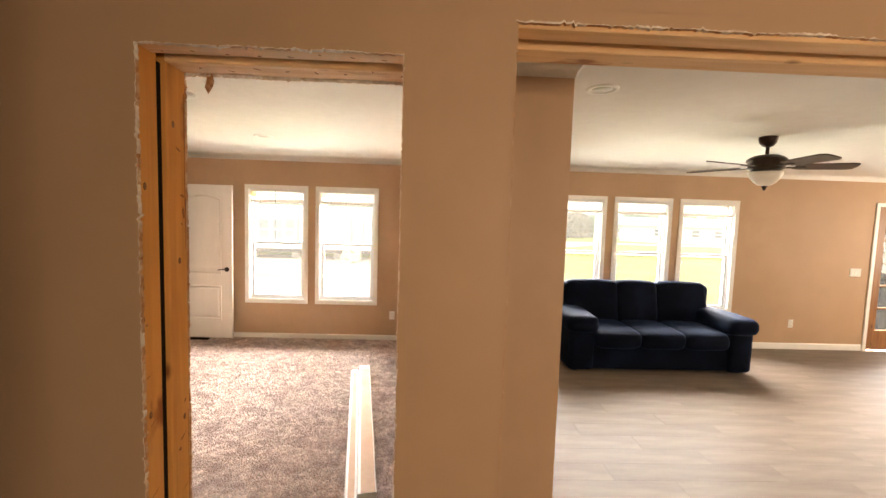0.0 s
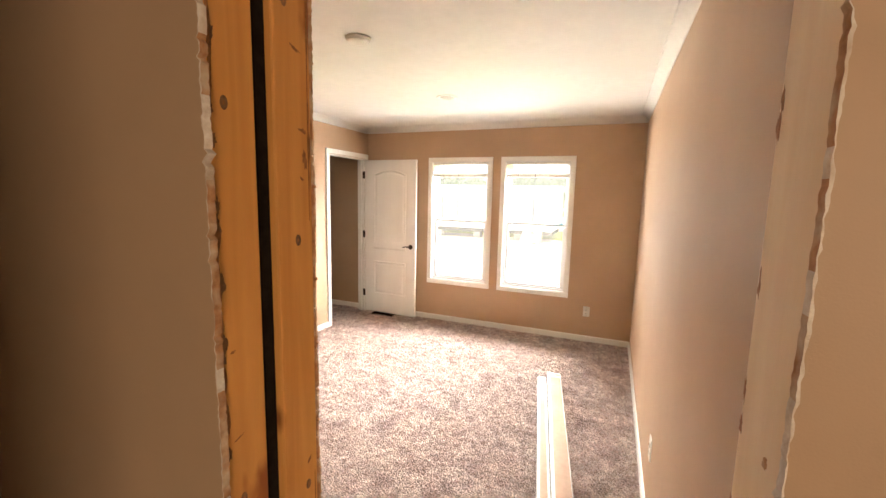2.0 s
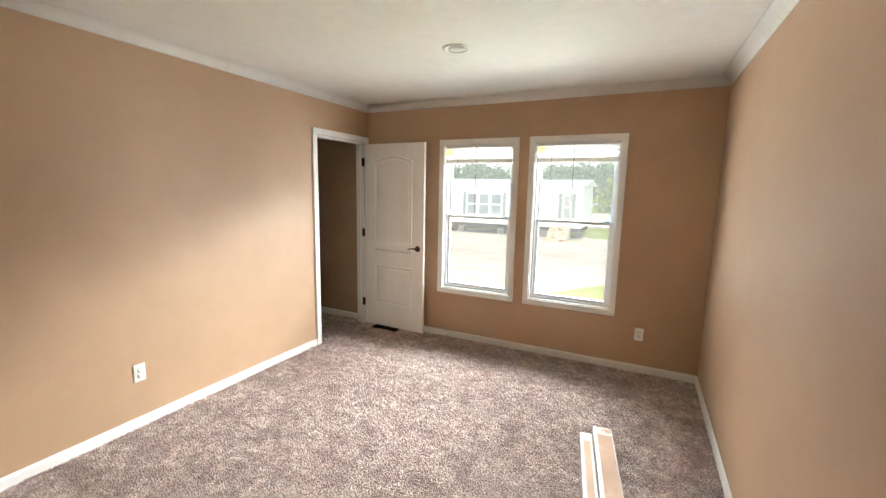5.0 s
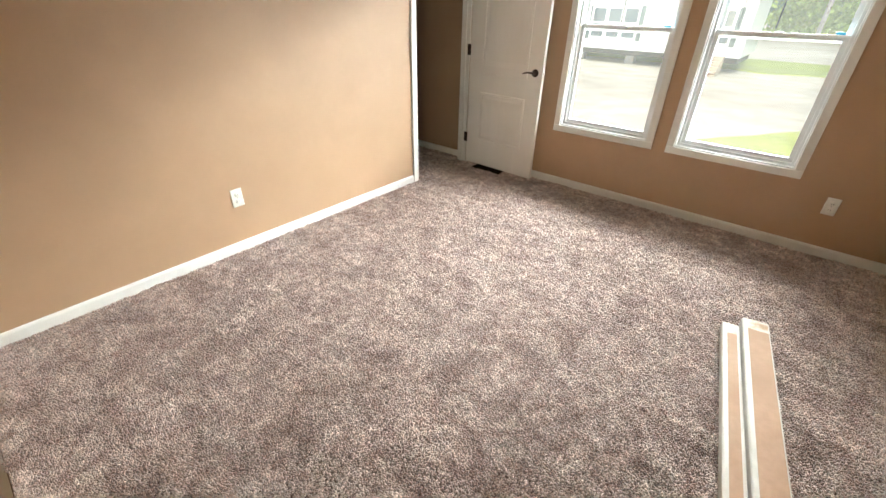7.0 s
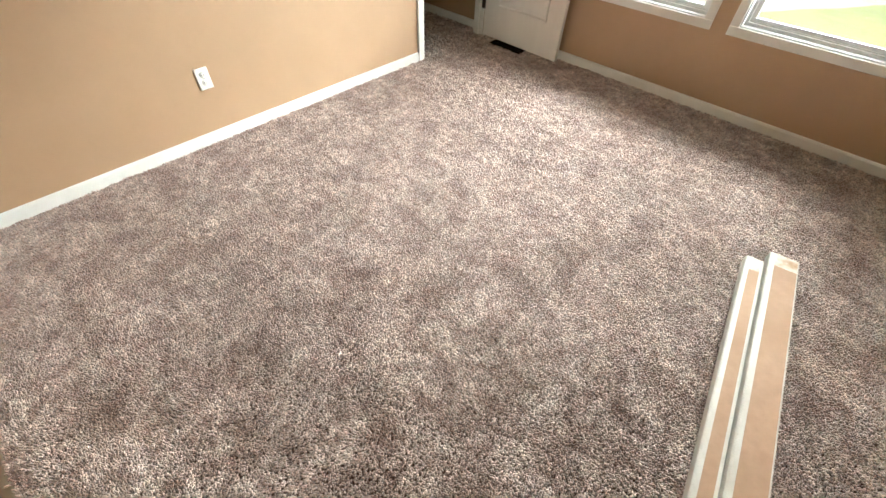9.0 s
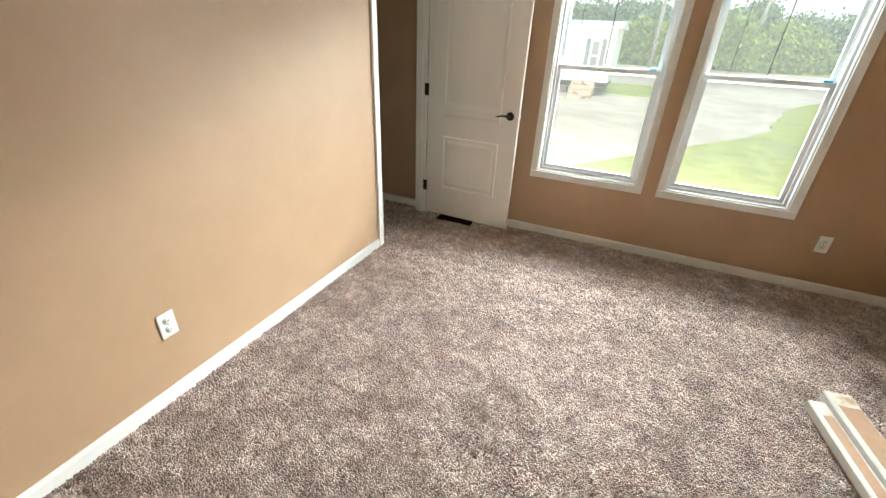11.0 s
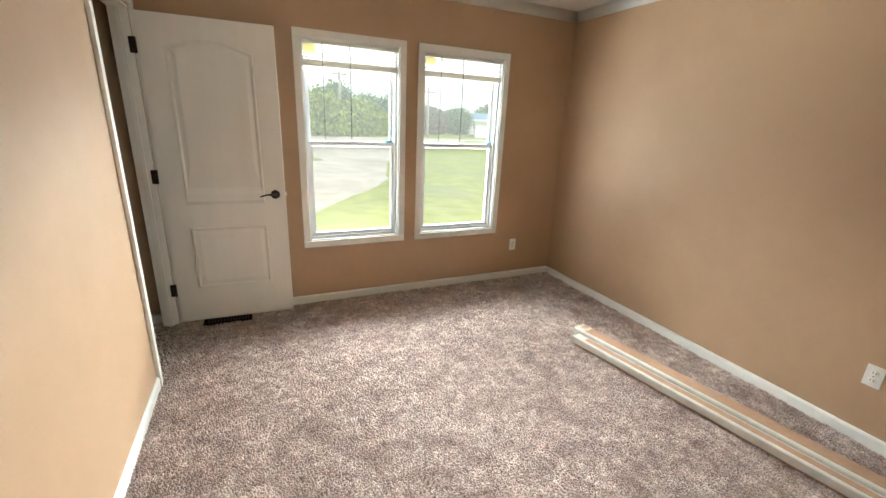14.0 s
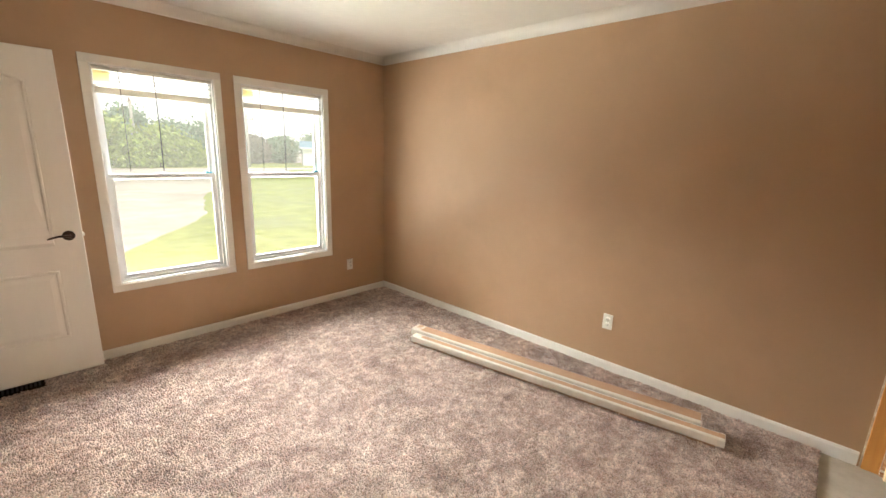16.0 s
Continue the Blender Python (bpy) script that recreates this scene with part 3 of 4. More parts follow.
for d in ((XL - 0.065, 4.784, FLOOR_Z, XL - 0.038, 4.795, 2.038), (XL - 0.065, 5.481, FLOOR_Z, XL - 0.038, 5.492, 2.038)):
    part("door_stop", boxed(*d, bevel=0.001), WHITE, jamb)
jamb2 = thing("trim_hall_jamb", "white painted hall door jamb", "door jamb", kind="structure")
for d in ((-1.789, 1.094, FLOOR_Z, -1.691, 1.126, 2.089), (-1.789, 0.331, FLOOR_Z, -1.691, 0.352, 2.089), (-1.789, 0.352, 2.036, -1.691, 1.094, 2.089)):
    part("jamb_board", boxed(*d, bevel=0.001), WHITE, jamb2)

# outside door of the living room
xd = thing("door_3", "stained brown wooden entrance door with glazed panes", "door", kind="structure")
part("door_frame", frame_ring(6.275, 7.285, -0.08, 2.095, 0.05, YN - 0.016, YN - 0.001), WHITE, xd, "pale casing")
part("jamb", frame_ring(6.3205, 7.2395, -0.06, 2.0495, 0.03, YN, 5.725), DOORWOOD, xd)
part("door_leaf", frame_ring(6.352, 7.208, 0.0, 2.018, 0.12, 5.60, 5.645, wl=0.26), DOORWOOD, xd, "brown wooden frame")
for k in range(5):
    z = 0.27 + k * 0.327
    part("pane", boxed(6.47, 5.620, z, 7.09, 5.626, z + 0.315), PANE, xd, "clear door pane").visible_shadow = False
    part("muntin", boxed(6.47, 5.606, z - 0.010, 7.09, 5.640, z + 0.010), DOORWOOD, xd)


# ---- raw openings cut in the double wall ----
def stud(name, parent, d, m, bevel=0.004):
    return part(name, boxed(*d, bevel=bevel, segments=2), m, parent)


def torn_edge(parent, along, u0, u1, fixed, reach, ya, yb, name="torn_drywall_edge", amp=0.006, step=0.007, bare=0.0038, core=None):
    """A ragged strip of painted plasterboard; along is 'x' or 'z', fixed the sound edge, reach how far the tear goes (signed)."""
    bm = bmesh.new()
    n = max(3, int((u1 - u0) / step))
    rows = []
    sg = 1 if reach > 0 else -1
    most = bare * 1.8
    for i in range(n + 1):
        u = u0 + (u1 - u0) * i / n
        j = noise.noise((u * 9, fixed * 7, ya * 5)) * amp * 0.6 + random.uniform(-1, 1) * amp * 0.3
        if random.random() < 0.05:
            j += random.choice((-1, 1)) * amp
        bare = min(most, max(0.001, bare + random.uniform(-0.002, 0.002)))
        e = fixed + reach + j
        row = []
        for y in (ya, yb):
            for f in (fixed, e - sg * bare, e):
                row.append(bm.verts.new((u, y, f) if along == "x" else (f, y, u)))
        rows.append(row)
    for r, s in zip(rows, rows[1:]):
        for k, (p, q) in enumerate(((0, 1), (1, 2), (2, 5), (5, 4), (4, 3))):
            painted = k == 0
            bm.faces.new((r[p], r[q], s[q], s[p])).material_index = 0 if painted else (2 if k == 2 and noise.noise(r[q].co * 16) > -0.12 else 1)
    return part(name, bm, [PAINT, core or GYPSUM, KRAFT], parent, "torn drywall paper edge")


GAP_SHADE = surface("gap_shade_dark", (0.012, 0.008, 0.006), (0.02, 0.014, 0.01), 40, 0.95, spec=0.1)
KRAFT = surface("brown_kraft_paper", (0.34, 0.16, 0.07), (0.52, 0.28, 0.13), 60, 0.9, 0.4, 200, stain=(0.60, 0.48, 0.34), stain_scale=25)
fr = thing("opening_framing", "raw pine studs and header of a freshly cut doorway", "door framing", kind="structure")
stud("stud", fr, (-0.934, 1.315, -0.02, -0.866, 1.416, 2.225), PINE_Z)
stud("stud", fr, (-0.934, 1.459, -0.02, -0.862, 1.563, 2.225), PINE_Z, 0.006)
stud("header", fr, (-0.866, 1.315, 2.178, -0.03, 1.394, 2.225), PINE_X)
stud("header", fr, (-0.862, 1.444, 2.172, -0.03, 1.555, 2.225), PINE_X, 0.007)
stud("stud", fr, (-0.041, 1.316, -0.02, -0.009, 1.554, 2.172), PALEWOOD)
stud("stud", fr, (-0.006, 1.5555, -0.012, 0.012, 1.634, 2.40), PINE_Z, 0.003)
part("torn_drywall_edge", boxed(0.009, 1.634, -0.012, 0.0148, 1.641, 2.40), GYPSUM, fr, "torn pale drywall edge beside the stud")
# near-black filler paints the shade of the hollow between the two studs
part("gap_shade_strip", boxed(-0.933, 1.418, -0.02, -0.880, 1.457, 2.17), GAP_SHADE, fr, "dark strip standing in for shade in the gap")
for y, z in ((1.35, 1.76), (1.355, 1.02), (1.347, 0.55), (1.515, 1.51), (1.53, 0.93), (1.49, 1.98), (1.51, 0.42)):
    x = -0.866 if y < 1.42 else -0.862
    bm = lathe([(0.0072, 0), (0.0102, 0), (0.0100, 0.0006), (0.0074, 0.0007)], 14)
    core = lathe([(0.001, 0), (0.0071, 0), (0.0071, 0.0004), (0.001, 0.0009)], 14)
    bmesh.ops.transform(core, matrix=Matrix.Translation((x, y, z)) @ Matrix.Rotation(radians(90), 4, "Y") @ Matrix.Diagonal((1.2, 0.75, 1, 1)), verts=core.verts[:])
    part("knot_core", core, KNOTCORE, fr, "brown heart of a knot")
    bmesh.ops.transform(bm, matrix=Matrix.Translation((x, y, z)) @ Matrix.Rotation(radians(90), 4, "Y") @ Matrix.Diagonal((1.2, 0.75, 1, 1)), verts=bm.verts[:])
    part("knot", bm, KNOT, fr, "dark round knot")
torn_edge(fr, "z", 0.0, 2.176, -0.935, 0.083, YF, YF + 0.0145, bare=0.0016)
torn_edge(fr, "z", 0.0, 2.168, -0.935, 0.074, YB, YB - 0.0055, bare=0.002, amp=0.0045, step=0.004, core=KRAFT)
torn_edge(fr, "x", -0.854, -0.068, 2.226, -0.052, YF, YF + 0.0145, bare=0.0016)
torn_edge(fr, "x", -0.859, -0.03, 2.226, -0.060, YB, YB - 0.006, bare=0.0016)
torn_edge(fr, "z", 0.0, 2.176, -0.008, -0.062, YF, YF + 0.0145, amp=0.003, bare=0.002)
torn_edge(fr, "z", 0.0, 2.168, -0.008, -0.022, YB, YB - 0.014, amp=0.004)
for d in ((-0.935, YF, 2.176, -0.854, YF + 0.0145, 2.226), (-0.068, YF, 2.176, -0.008, YF + 0.0145, 2.226),
          (-0.935, YB - 0.014, 2.168, -0.859, YB, 2.226), (-0.03, YB - 0.014, 2.168, -0.008, YB, 2.226)):
    part("drywall_corner", boxed(*d), PAINT, fr, "tan painted drywall corner")
for x, y, z0, z1, wd in ((-0.8655, 1.3235, 0.25, 1.02, 0.007), (-0.8655, 1.322, 1.10, 1.62, 0.006), (-0.8655, 1.324, 1.72, 2.12, 0.007), (-0.8615, 1.552, 0.3, 0.95, 0.003), (-0.8615, 1.551, 1.55, 2.1, 0.0045)):
    bm = bmesh.new()
    rows = []
    n = int((z1 - z0) / 0.012)
    for i in range(n + 1):
        z = z0 + (z1 - z0) * i / n
        k = wd * (0.5 + abs(noise.noise((z * 14, x, y * 30))) * 2.2) * min(1, 6 * i / n, 6 * (n - i) / n + 0.05)
        rows.append([bm.verts.new((x - 0.0004, y - 0.2 * k, z)), bm.verts.new((x + 0.0008, y + 0.3 * k, z)), bm.verts.new((x - 0.0004, y + k, z))])
    for r, s in zip(rows, rows[1:]):
        for j in range(2):
            bm.faces.new((r[j], r[j + 1], s[j + 1], s[j]))
    part("dried_glue", bm, KNOTCORE, fr, "brown dried glue run on the stud")


def stain_mark(x, out, y, z, w, h, tilt, seed, m=KNOT, label="brown stain on the raw stud"):
    """A ragged thin film of glue or dirt lying on a stud face across x; out is the side it faces."""
    rng = random.Random(seed)
    bm = bmesh.new()
    n = 22
    c = bm.verts.new((x + out * 0.0009, y, z))
    rim = []
    for i in range(n):
        a = 2 * math.pi * i / n
        r = 0.62 + 0.38 * noise.noise((math.cos(a) * 2 + seed, math.sin(a) * 2, seed * 1.7)) + rng.uniform(-0.16, 0.16)
        u, v = r * w * math.cos(a), r * h * math.sin(a)
        rim.append(bm.verts.new((x + out * 0.0005, y + u * math.cos(tilt) - v * math.sin(tilt), z + u * math.sin(tilt) + v * math.cos(tilt))))
    for i in range(n):
        bm.faces.new((c, rim[i], rim[(i + 1) % n]))
    part("stain", bm, m, fr, label)


# saw scratches and glue on the two studs of one side, paper scraps on the pale stud of the other
for k, (y, z, w, h, tilt) in enumerate(((1.36, 0.74, 0.046, 0.0028, 0.45), (1.37, 0.99, 0.044, 0.0024, 0.5), (1.35, 1.15, 0.020, 0.0025, 0.3), (1.345, 1.32, 0.010, 0.004, 0.2),
                                         (1.52, 0.86, 0.032, 0.0045, 0.5), (1.50, 0.82, 0.010, 0.010, 0.2), (1.535, 0.99, 0.014, 0.007, 0.9), (1.53, 0.66, 0.030, 0.003, 0.55),
                                         (1.515, 1.90, 0.026, 0.006, -0.35), (1.535, 1.74, 0.020, 0.007, -0.25), (1.54, 1.68, 0.010, 0.030, 0.2), (1.53, 1.64, 0.012, 0.004, -0.5))):
    stain_mark(-0.866 if y < 1.42 else -0.862, 1, y, z, w, h, tilt, k, KNOTCORE)
rng = random.Random(21)
for k in range(26):
    z = 0.1 + k * 0.079 + rng.uniform(-0.03, 0.03)
    stain_mark(-0.866, 1, 1.3245 + rng.uniform(-0.003, 0.004), z, rng.uniform(0.005, 0.012), rng.uniform(0.018, 0.05), rng.uniform(-0.08, 0.08), 40 + k, KNOT)
for k in range(30):
    z = 0.1 + k * 0.069 + rng.uniform(-0.03, 0.03)
    y = rng.choice((1.325, 1.328, 1.542, 1.546))
    stain_mark(-0.041, -1, y, z, rng.uniform(0.006, 0.014), rng.uniform(0.012, 0.04), rng.uniform(-0.15, 0.15), 80 + k, KNOTCORE, "brown torn paper scrap on the pale stud")
for k, (y, z) in enumerate(((1.36, 0.72), (1.40, 0.78), (1.35, 1.05), (1.44, 1.28), (1.37, 1.52), (1.48, 0.6))):
    stain_mark(-0.041, -1, y, z, 0.012, 0.016, 0.4 * k, 130 + k, KRAFT, "brown smudge on the pale stud")
for k in range(16):
    y0, z0 = ((1.315, 2.178), (1.444, 2.172))[k % 2]
    c = Vector((-0.82 + k * 0.049, y0 + rng.uniform(0.015, 0.075), z0))
    bm = lathe([(0.0005, 0.0), (rng.uniform(0.003, 0.006), 0.0), (0.003, -0.0007), (0.0005, -0.0009)], 10)
    bmesh.ops.transform(bm, matrix=Matrix.Translation(c) @ Matrix.Rotation(rng.uniform(0, 3), 4, "Z") @ Matrix.Diagonal((rng.uniform(1, 3.5), 1, 1, 1)), verts=bm.verts[:])
    part("knot", bm, KNOTCORE, fr, "small dark knot in the header")
flap = bmesh.new()
fv = [flap.verts.new(p) for p in ((-0.786, 1.562, 2.182), (-0.768, 1.564, 2.183), (-0.758, 1.560, 2.150), (-0.762, 1.558, 2.130), (-0.780, 1.562, 2.105), (-0.794, 1.565, 2.130), (-0.788, 1.566, 2.155))]
flap.faces.new(fv)
bmesh.ops.solidify(flap, geom=flap.faces[:], thickness=0.0015)
part("torn_paper_flap", flap, KRAFT, fr, "brown torn paper flap hanging from the header")

fr2 = thing("living_opening_framing", "raw pine header of a wide cut opening", "door framing", kind="structure")
stud("header", fr2, (0.271, 1.315, 2.272, 6.2, 1.394, 2.329), PINE_X)
stud("header", fr2, (0.271, 1.444, 2.262, 6.2, 1.555, 2.329), PINE_X)
stud("stud", fr2, (0.2705, 1.316, -0.02, 0.274, 1.394, 2.272), PINE_Z, 0.001)
torn_edge(fr2, "x", 0.2626, 6.2, 2.331, -0.046, YF, YF + 0.0145)
torn_edge(fr2, "z", 0.0, 2.283, 0.262, 0.010, YF, YF + 0.0145, amp=0.004, bare=0.0008, core=KRAFT)


# ---- fixtures ----
def outlet(label, m, gangs=0):
    o = thing("wall_outlet" if not gangs else "light_switch", label, "outlet" if not gangs else "switch", m, group="wall outlets" if not gangs else "")
    w = 0.035 if not gangs else 0.023 * gangs + 0.012
    part("cover_plate", boxed(-w, -0.006, -0.0575, w, 0, 0.0575, bevel=0.003, segments=2), PLASTIC, o)
    if gangs:
        for k in range(gangs):
            x = (k - (gangs - 1) / 2) * 0.046
            part("rocker", boxed(x - 0.016, -0.010, -0.032, x + 0.016, -0.0055, 0.032, bevel=0.002), PLASTIC, o)
    else:
        for z in (-0.0205, 0.0205):
            s = part("socket", lathe([(0.002, 0), (0.0165, 0), (0.0165, 0.0025), (0.002, 0.003)], 16), PLASTIC, o)
            s.matrix_basis = pose(0, -0.0055, z, 90)
            for x in (-0.006, 0.006):
                part("slot", boxed(x - 0.0012, -0.005, 0.0028, x + 0.0012, 0.005, 0.0036), SLOT, s)
        part("screw", boxed(-0.002, -0.0072, -0.002, 0.002, -0.0055, 0.002), SLOT, o)
    return o


outlet("white duplex outlet on the window wall", pose(-0.449, YN - 0.0005, 0.345))
outlet("white duplex outlet on the partition wall", pose(XR - 0.0005, 3.011, 0.367, 0, 0, -90))
outlet("white duplex outlet on the bedroom side wall", pose(XL + 0.0005, 3.122, 0.36, 0, 0, 90))
outlet("white duplex outlet on the living room wall", pose(5.195, YN - 0.0005, 0.356))
outlet("white three-gang light switch beside the entrance door", pose(6.07, YN - 0.0005, 1.11), gangs=3)


def can_light(x, y):
    c = thing("recessed_light", "white recessed ceiling light, switched off", "ceiling light", pose(x, y, H), group="recessed ceiling lights")
    bm = bmesh.new()
    n = 32
    prof = [(0.092, 0.0), (0.090, -0.006), (0.070, -0.009), (0.066, -0.004), (0.050, -0.0025)]
    rings = [[bm.verts.new((r * math.cos(2 * math.pi * i / n), r * math.sin(2 * math.pi * i / n), z)) for i in range(n)] for r, z in prof]
    for r, s in zip(rings, rings[1:]):
        for i in range(n):
            bm.faces.new((r[i], r[(i + 1) % n], s[(i + 1) % n], s[i])).smooth = True
    part("trim_ring", bm, PLASTIC, c)
    part("lens", lathe([(0.002, -0.0018), (0.063, -0.0018), (0.063, -0.003), (0.002, -0.003)], 28), CANDARK, c, "grey unlit lens")


can_light(-1.65, 4.235)
can_light(0.982, 2.385)
sd = thing("smoke_detector", "round white smoke detector on the ceiling", "smoke detector", pose(-1.60, 2.83, H))
part("base", lathe([(0.002, 0.0), (0.070, 0.0), (0.070, -0.010), (0.002, -0.010)][::-1], 28), PLASTIC, sd)
part("cover", lathe([(0.002, -0.026), (0.044, -0.026), (0.058, -0.021), (0.064, -0.010), (0.002, -0.0101)], 28), PLASTIC, sd)

VENT = surface("dark_brown_enamel", (0.010, 0.006, 0.004), (0.016, 0.010, 0.007), 30.0, 0.95, spec=0.03)
rg = thing("floor_register", "dark brown metal floor vent in the carpet", "floor vent", pose(-3.01, 5.475, 0.002))
part("rim", frame_ring(-0.16, 0.16, -0.065, 0.065, 0.016, -0.002, 0.003), VENT, rg).matrix_basis = pose(0, 0, 0, 90)
for k in range(14):
    part("louvre", boxed(-0.142 + k * 0.0205, -0.05, -0.006, -0.134 + k * 0.0205, 0.05, 0.001), VENT, rg)
part("duct", boxed(-0.145, -0.05, -0.012, 0.145, 0.05, -0.009), SLOT, rg)


# ---- lengths of trim lying on the carpet ----
# white wrap dimmed in colour to offset the strong light of the lamps
WRAP = surface("dimmed_white_wrap", (0.58, 0.555, 0.50), (0.65, 0.625, 0.57), 22.0, 0.5, 0.08, 120, stain=(0.55, 0.51, 0.45), stain_scale=5)


def trim_board(label, m, w, length, z0, z1, wl, wr, short):
    """A length of white-wrapped trim lying face down, its bare fibreboard back up, on a shorter packing strip."""
    b = thing("trim_board", label, "trim board", m, group="trim boards on the carpet")
    prof = [(-w / 2, z0 + 0.008), (-w / 2 + 0.008, z0), (w / 2 - 0.008, z0), (w / 2, z0 + 0.008), (w / 2, z1 - 0.005), (w / 2 - 0.004, z1 - 0.001),
            (w / 2 - wr, z1), (-w / 2 + wl, z1), (-w / 2 + 0.006, z1 - 0.001), (-w / 2, z1 - 0.006)]
    part("white_wrap", extruded(prof, 1, 0, length), WRAP, b, "white wrapped moulding")
    part("bare_back", boxed(-w / 2 + wl, 0.002, z1 - 0.001, w / 2 - wr, length - 0.085, z1 + 0.0012), MDF, b, "bare tan fibreboard back")
    part("pale_end", boxed(-w / 2 + wl, length - 0.085, z1 - 0.001, w / 2 - wr, length - 0.001, z1 + 0.0008), GYPSUM, b, "pale primed end")
    part("packing_strip", boxed(-w / 2 + 0.012, short, -0.012, w / 2 - 0.012, length - 0.02, z0), MDF, b, "bare strip underneath")
    return b


trim_board("narrow white-wrapped trim board lying face down on the carpet", pose(-0.367, 2.18, 0, 0, 0, 9.43), 0.073, 2.13, 0.014, 0.066, 0.019, 0.014, 0.04)
trim_board("wide white-wrapped trim board with bare tan back up", pose(-0.294, 2.312, 0, 0, 0, 9.24), 0.1135, 2.075, 0.030, 0.085, 0.021, 0.008, 0.16)


# ---- living room things ----
def puffy(x0, y0, z0, x1, y1, z1, r, bulge=0.02, seed=0):
    """A stuffed block: rounded box, subdivided, swollen and a little uneven."""
    bm = bmesh.new()
    box(bm, x0, y0, z0, x1, y1, z1)
    bmesh.ops.bevel(bm, geom=bm.edges[:], offset=r, segments=4, affect="EDGES", profile=0.5)
    bmesh.ops.subdivide_edges(bm, edges=[e for e in bm.edges if e.calc_length() > 0.12], cuts=4, use_grid_fill=True)
    c = Vector(((x0 + x1) / 2, (y0 + y1) / 2, (z0 + z1) / 2))
    hs = Vector(((x1 - x0) / 2, (y1 - y0) / 2, (z1 - z0) / 2))
    for v in bm.verts:
        q = Vector([(v.co[i] - c[i]) / hs[i] for i in range(3)])
        f = (1 - q.x ** 2) * (1 - q.y ** 2) + (1 - q.y ** 2) * (1 - q.z ** 2) + (1 - q.x ** 2) * (1 - q.z ** 2)
        d = (v.co - c).normalized()
        v.co += d * (bulge * max(0.0, f) + 0.008 * noise.noise(v.co * 6 + Vector((seed, 0, 0))))
    for f in bm.faces:
        f.smooth = True
    return bm


sofa = thing("sofa", "navy blue velvet three-seat sofa with puffy arms", "sofa", pose(1.63, 4.50, -0.012))
L = 2.21
part("base", puffy(0.10, 0.06, 0.03, L - 0.10, 0.86, 0.34, 0.03, 0.005), NAVY, sofa)
cw = (L - 0.66) / 3
for k in range(3):
    x = 0.33 + k * cw
    part("seat_cushion", puffy(x - 0.006, -0.02, 0.28, x + cw + 0.006, 0.66, 0.485, 0.085, 0.032, k), NAVY, sofa)
    bc = puffy(x - (0.14 if k == 0 else 0.012), 0.0, 0, x + cw + (0.14 if k == 2 else 0.012), 0.24, 0.545, 0.075, 0.02, k + 5)
    bmesh.ops.transform(bc, matrix=Matrix.Translation((0, 0.58, 0.44)) @ Matrix.Rotation(radians(-10), 4, "X"), verts=bc.verts[:])
    part("back_cushion", bc, NAVY, sofa)
part("back", puffy(0.12, 0.72, 0.05, L - 0.12, 0.90, 0.93, 0.06, 0.01), NAVY, sofa)
for x0, x1 in ((0.0, 0.35), (L - 0.35, L)):
    arm = part("arm", puffy(x0 + 0.03, 0.03, 0.02, x1 - 0.03, 0.84, 0.50, 0.05, 0.01, x0), NAVY, sofa)
    part("arm_pad", puffy(x0 - 0.005, -0.02, 0.46, x1 + 0.005, 0.80, 0.655, 0.085, 0.02, x0 + 2), NAVY, arm)
for x in (0.12, L - 0.12):
    for y in (0.12, 0.78):
        part("foot", boxed(x - 0.03, y - 0.03, 0, x + 0.03, y + 0.03, 0.05, bevel=0.004), SLOT, sofa)

fan = thing("ceiling_fan", "dark bronze five-blade ceiling fan with frosted bowl light", "ceiling fan", pose(2.83, 3.41, 0))
part("canopy", lathe([(0.012, 2.365), (0.035, 2.372), (0.060, 2.40), (0.068, 2.435), (0.068, H), (0.01, H)], 24), BRONZE, fan)
part("downrod", tube([(0, 0, 2.29), (0, 0, 2.38)], 0.014, 12), BRONZE, fan)
part("motor", lathe([(0.02, 2.305), (0.05, 2.303), (0.085, 2.298), (0.118, 2.284), (0.136, 2.268), (0.142, 2.262), (0.142, 2.246), (0.130, 2.242), (0.126, 2.205), (0.132, 2.200), (0.130, 2.188), (0.095, 2.172), (0.02, 2.165)][::-1], 32), BRONZE, fan)
bowl = part("light_bowl", lathe([(0.012, 2.045), (0.045, 2.052), (0.078, 2.075), (0.106, 2.11), (0.124, 2.155), (0.118, 2.160), (0.02, 2.163)], 32), FROST, fan, "frosted white glass bowl")
part("finial", lathe([(0.002, 2.008), (0.010, 2.014), (0.016, 2.03), (0.024, 2.044), (0.002, 2.050)], 16), BRONZE, bowl)
for k in range(5):
    a = 124 + 72 * k
    bm = extruded([(0.20, -0.05), (0.24, -0.062), (0.565, -0.072), (0.60, -0.055), (0.61, 0.0), (0.60, 0.055), (0.565, 0.072), (0.24, 0.062), (0.20, 0.05)], 2, -0.004, 0.004)
    bl = part("blade", bm, FANWOOD, fan, "dark wooden blade")
    bl.matrix_basis = pose(0, 0, 2.205, 0, 0, a) @ pose(0, 0, 0, -12, 0, 0)
    br = part("bracket", boxed(0.12, -0.018, -0.010, 0.27, 0.018, -0.0045, bevel=0.002), BRONZE, bl)

# ---- outside ----
bm = bmesh.new()
gv = [bm.verts.new((x, y, GZ)) for x, y in ((-900, 5.73), (900, 5.73), (900, 1500), (-900, 1500))]
bm.faces.new(gv)
gv2 = [bm.verts.new((x, y, GZ)) for x, y in ((-900, -900), (900, -900), (900, 5.73), (-900, 5.73))]
bm.faces.new(gv2)
bmesh.ops.remove_doubles(bm, verts=bm.verts[:], dist=0.001)
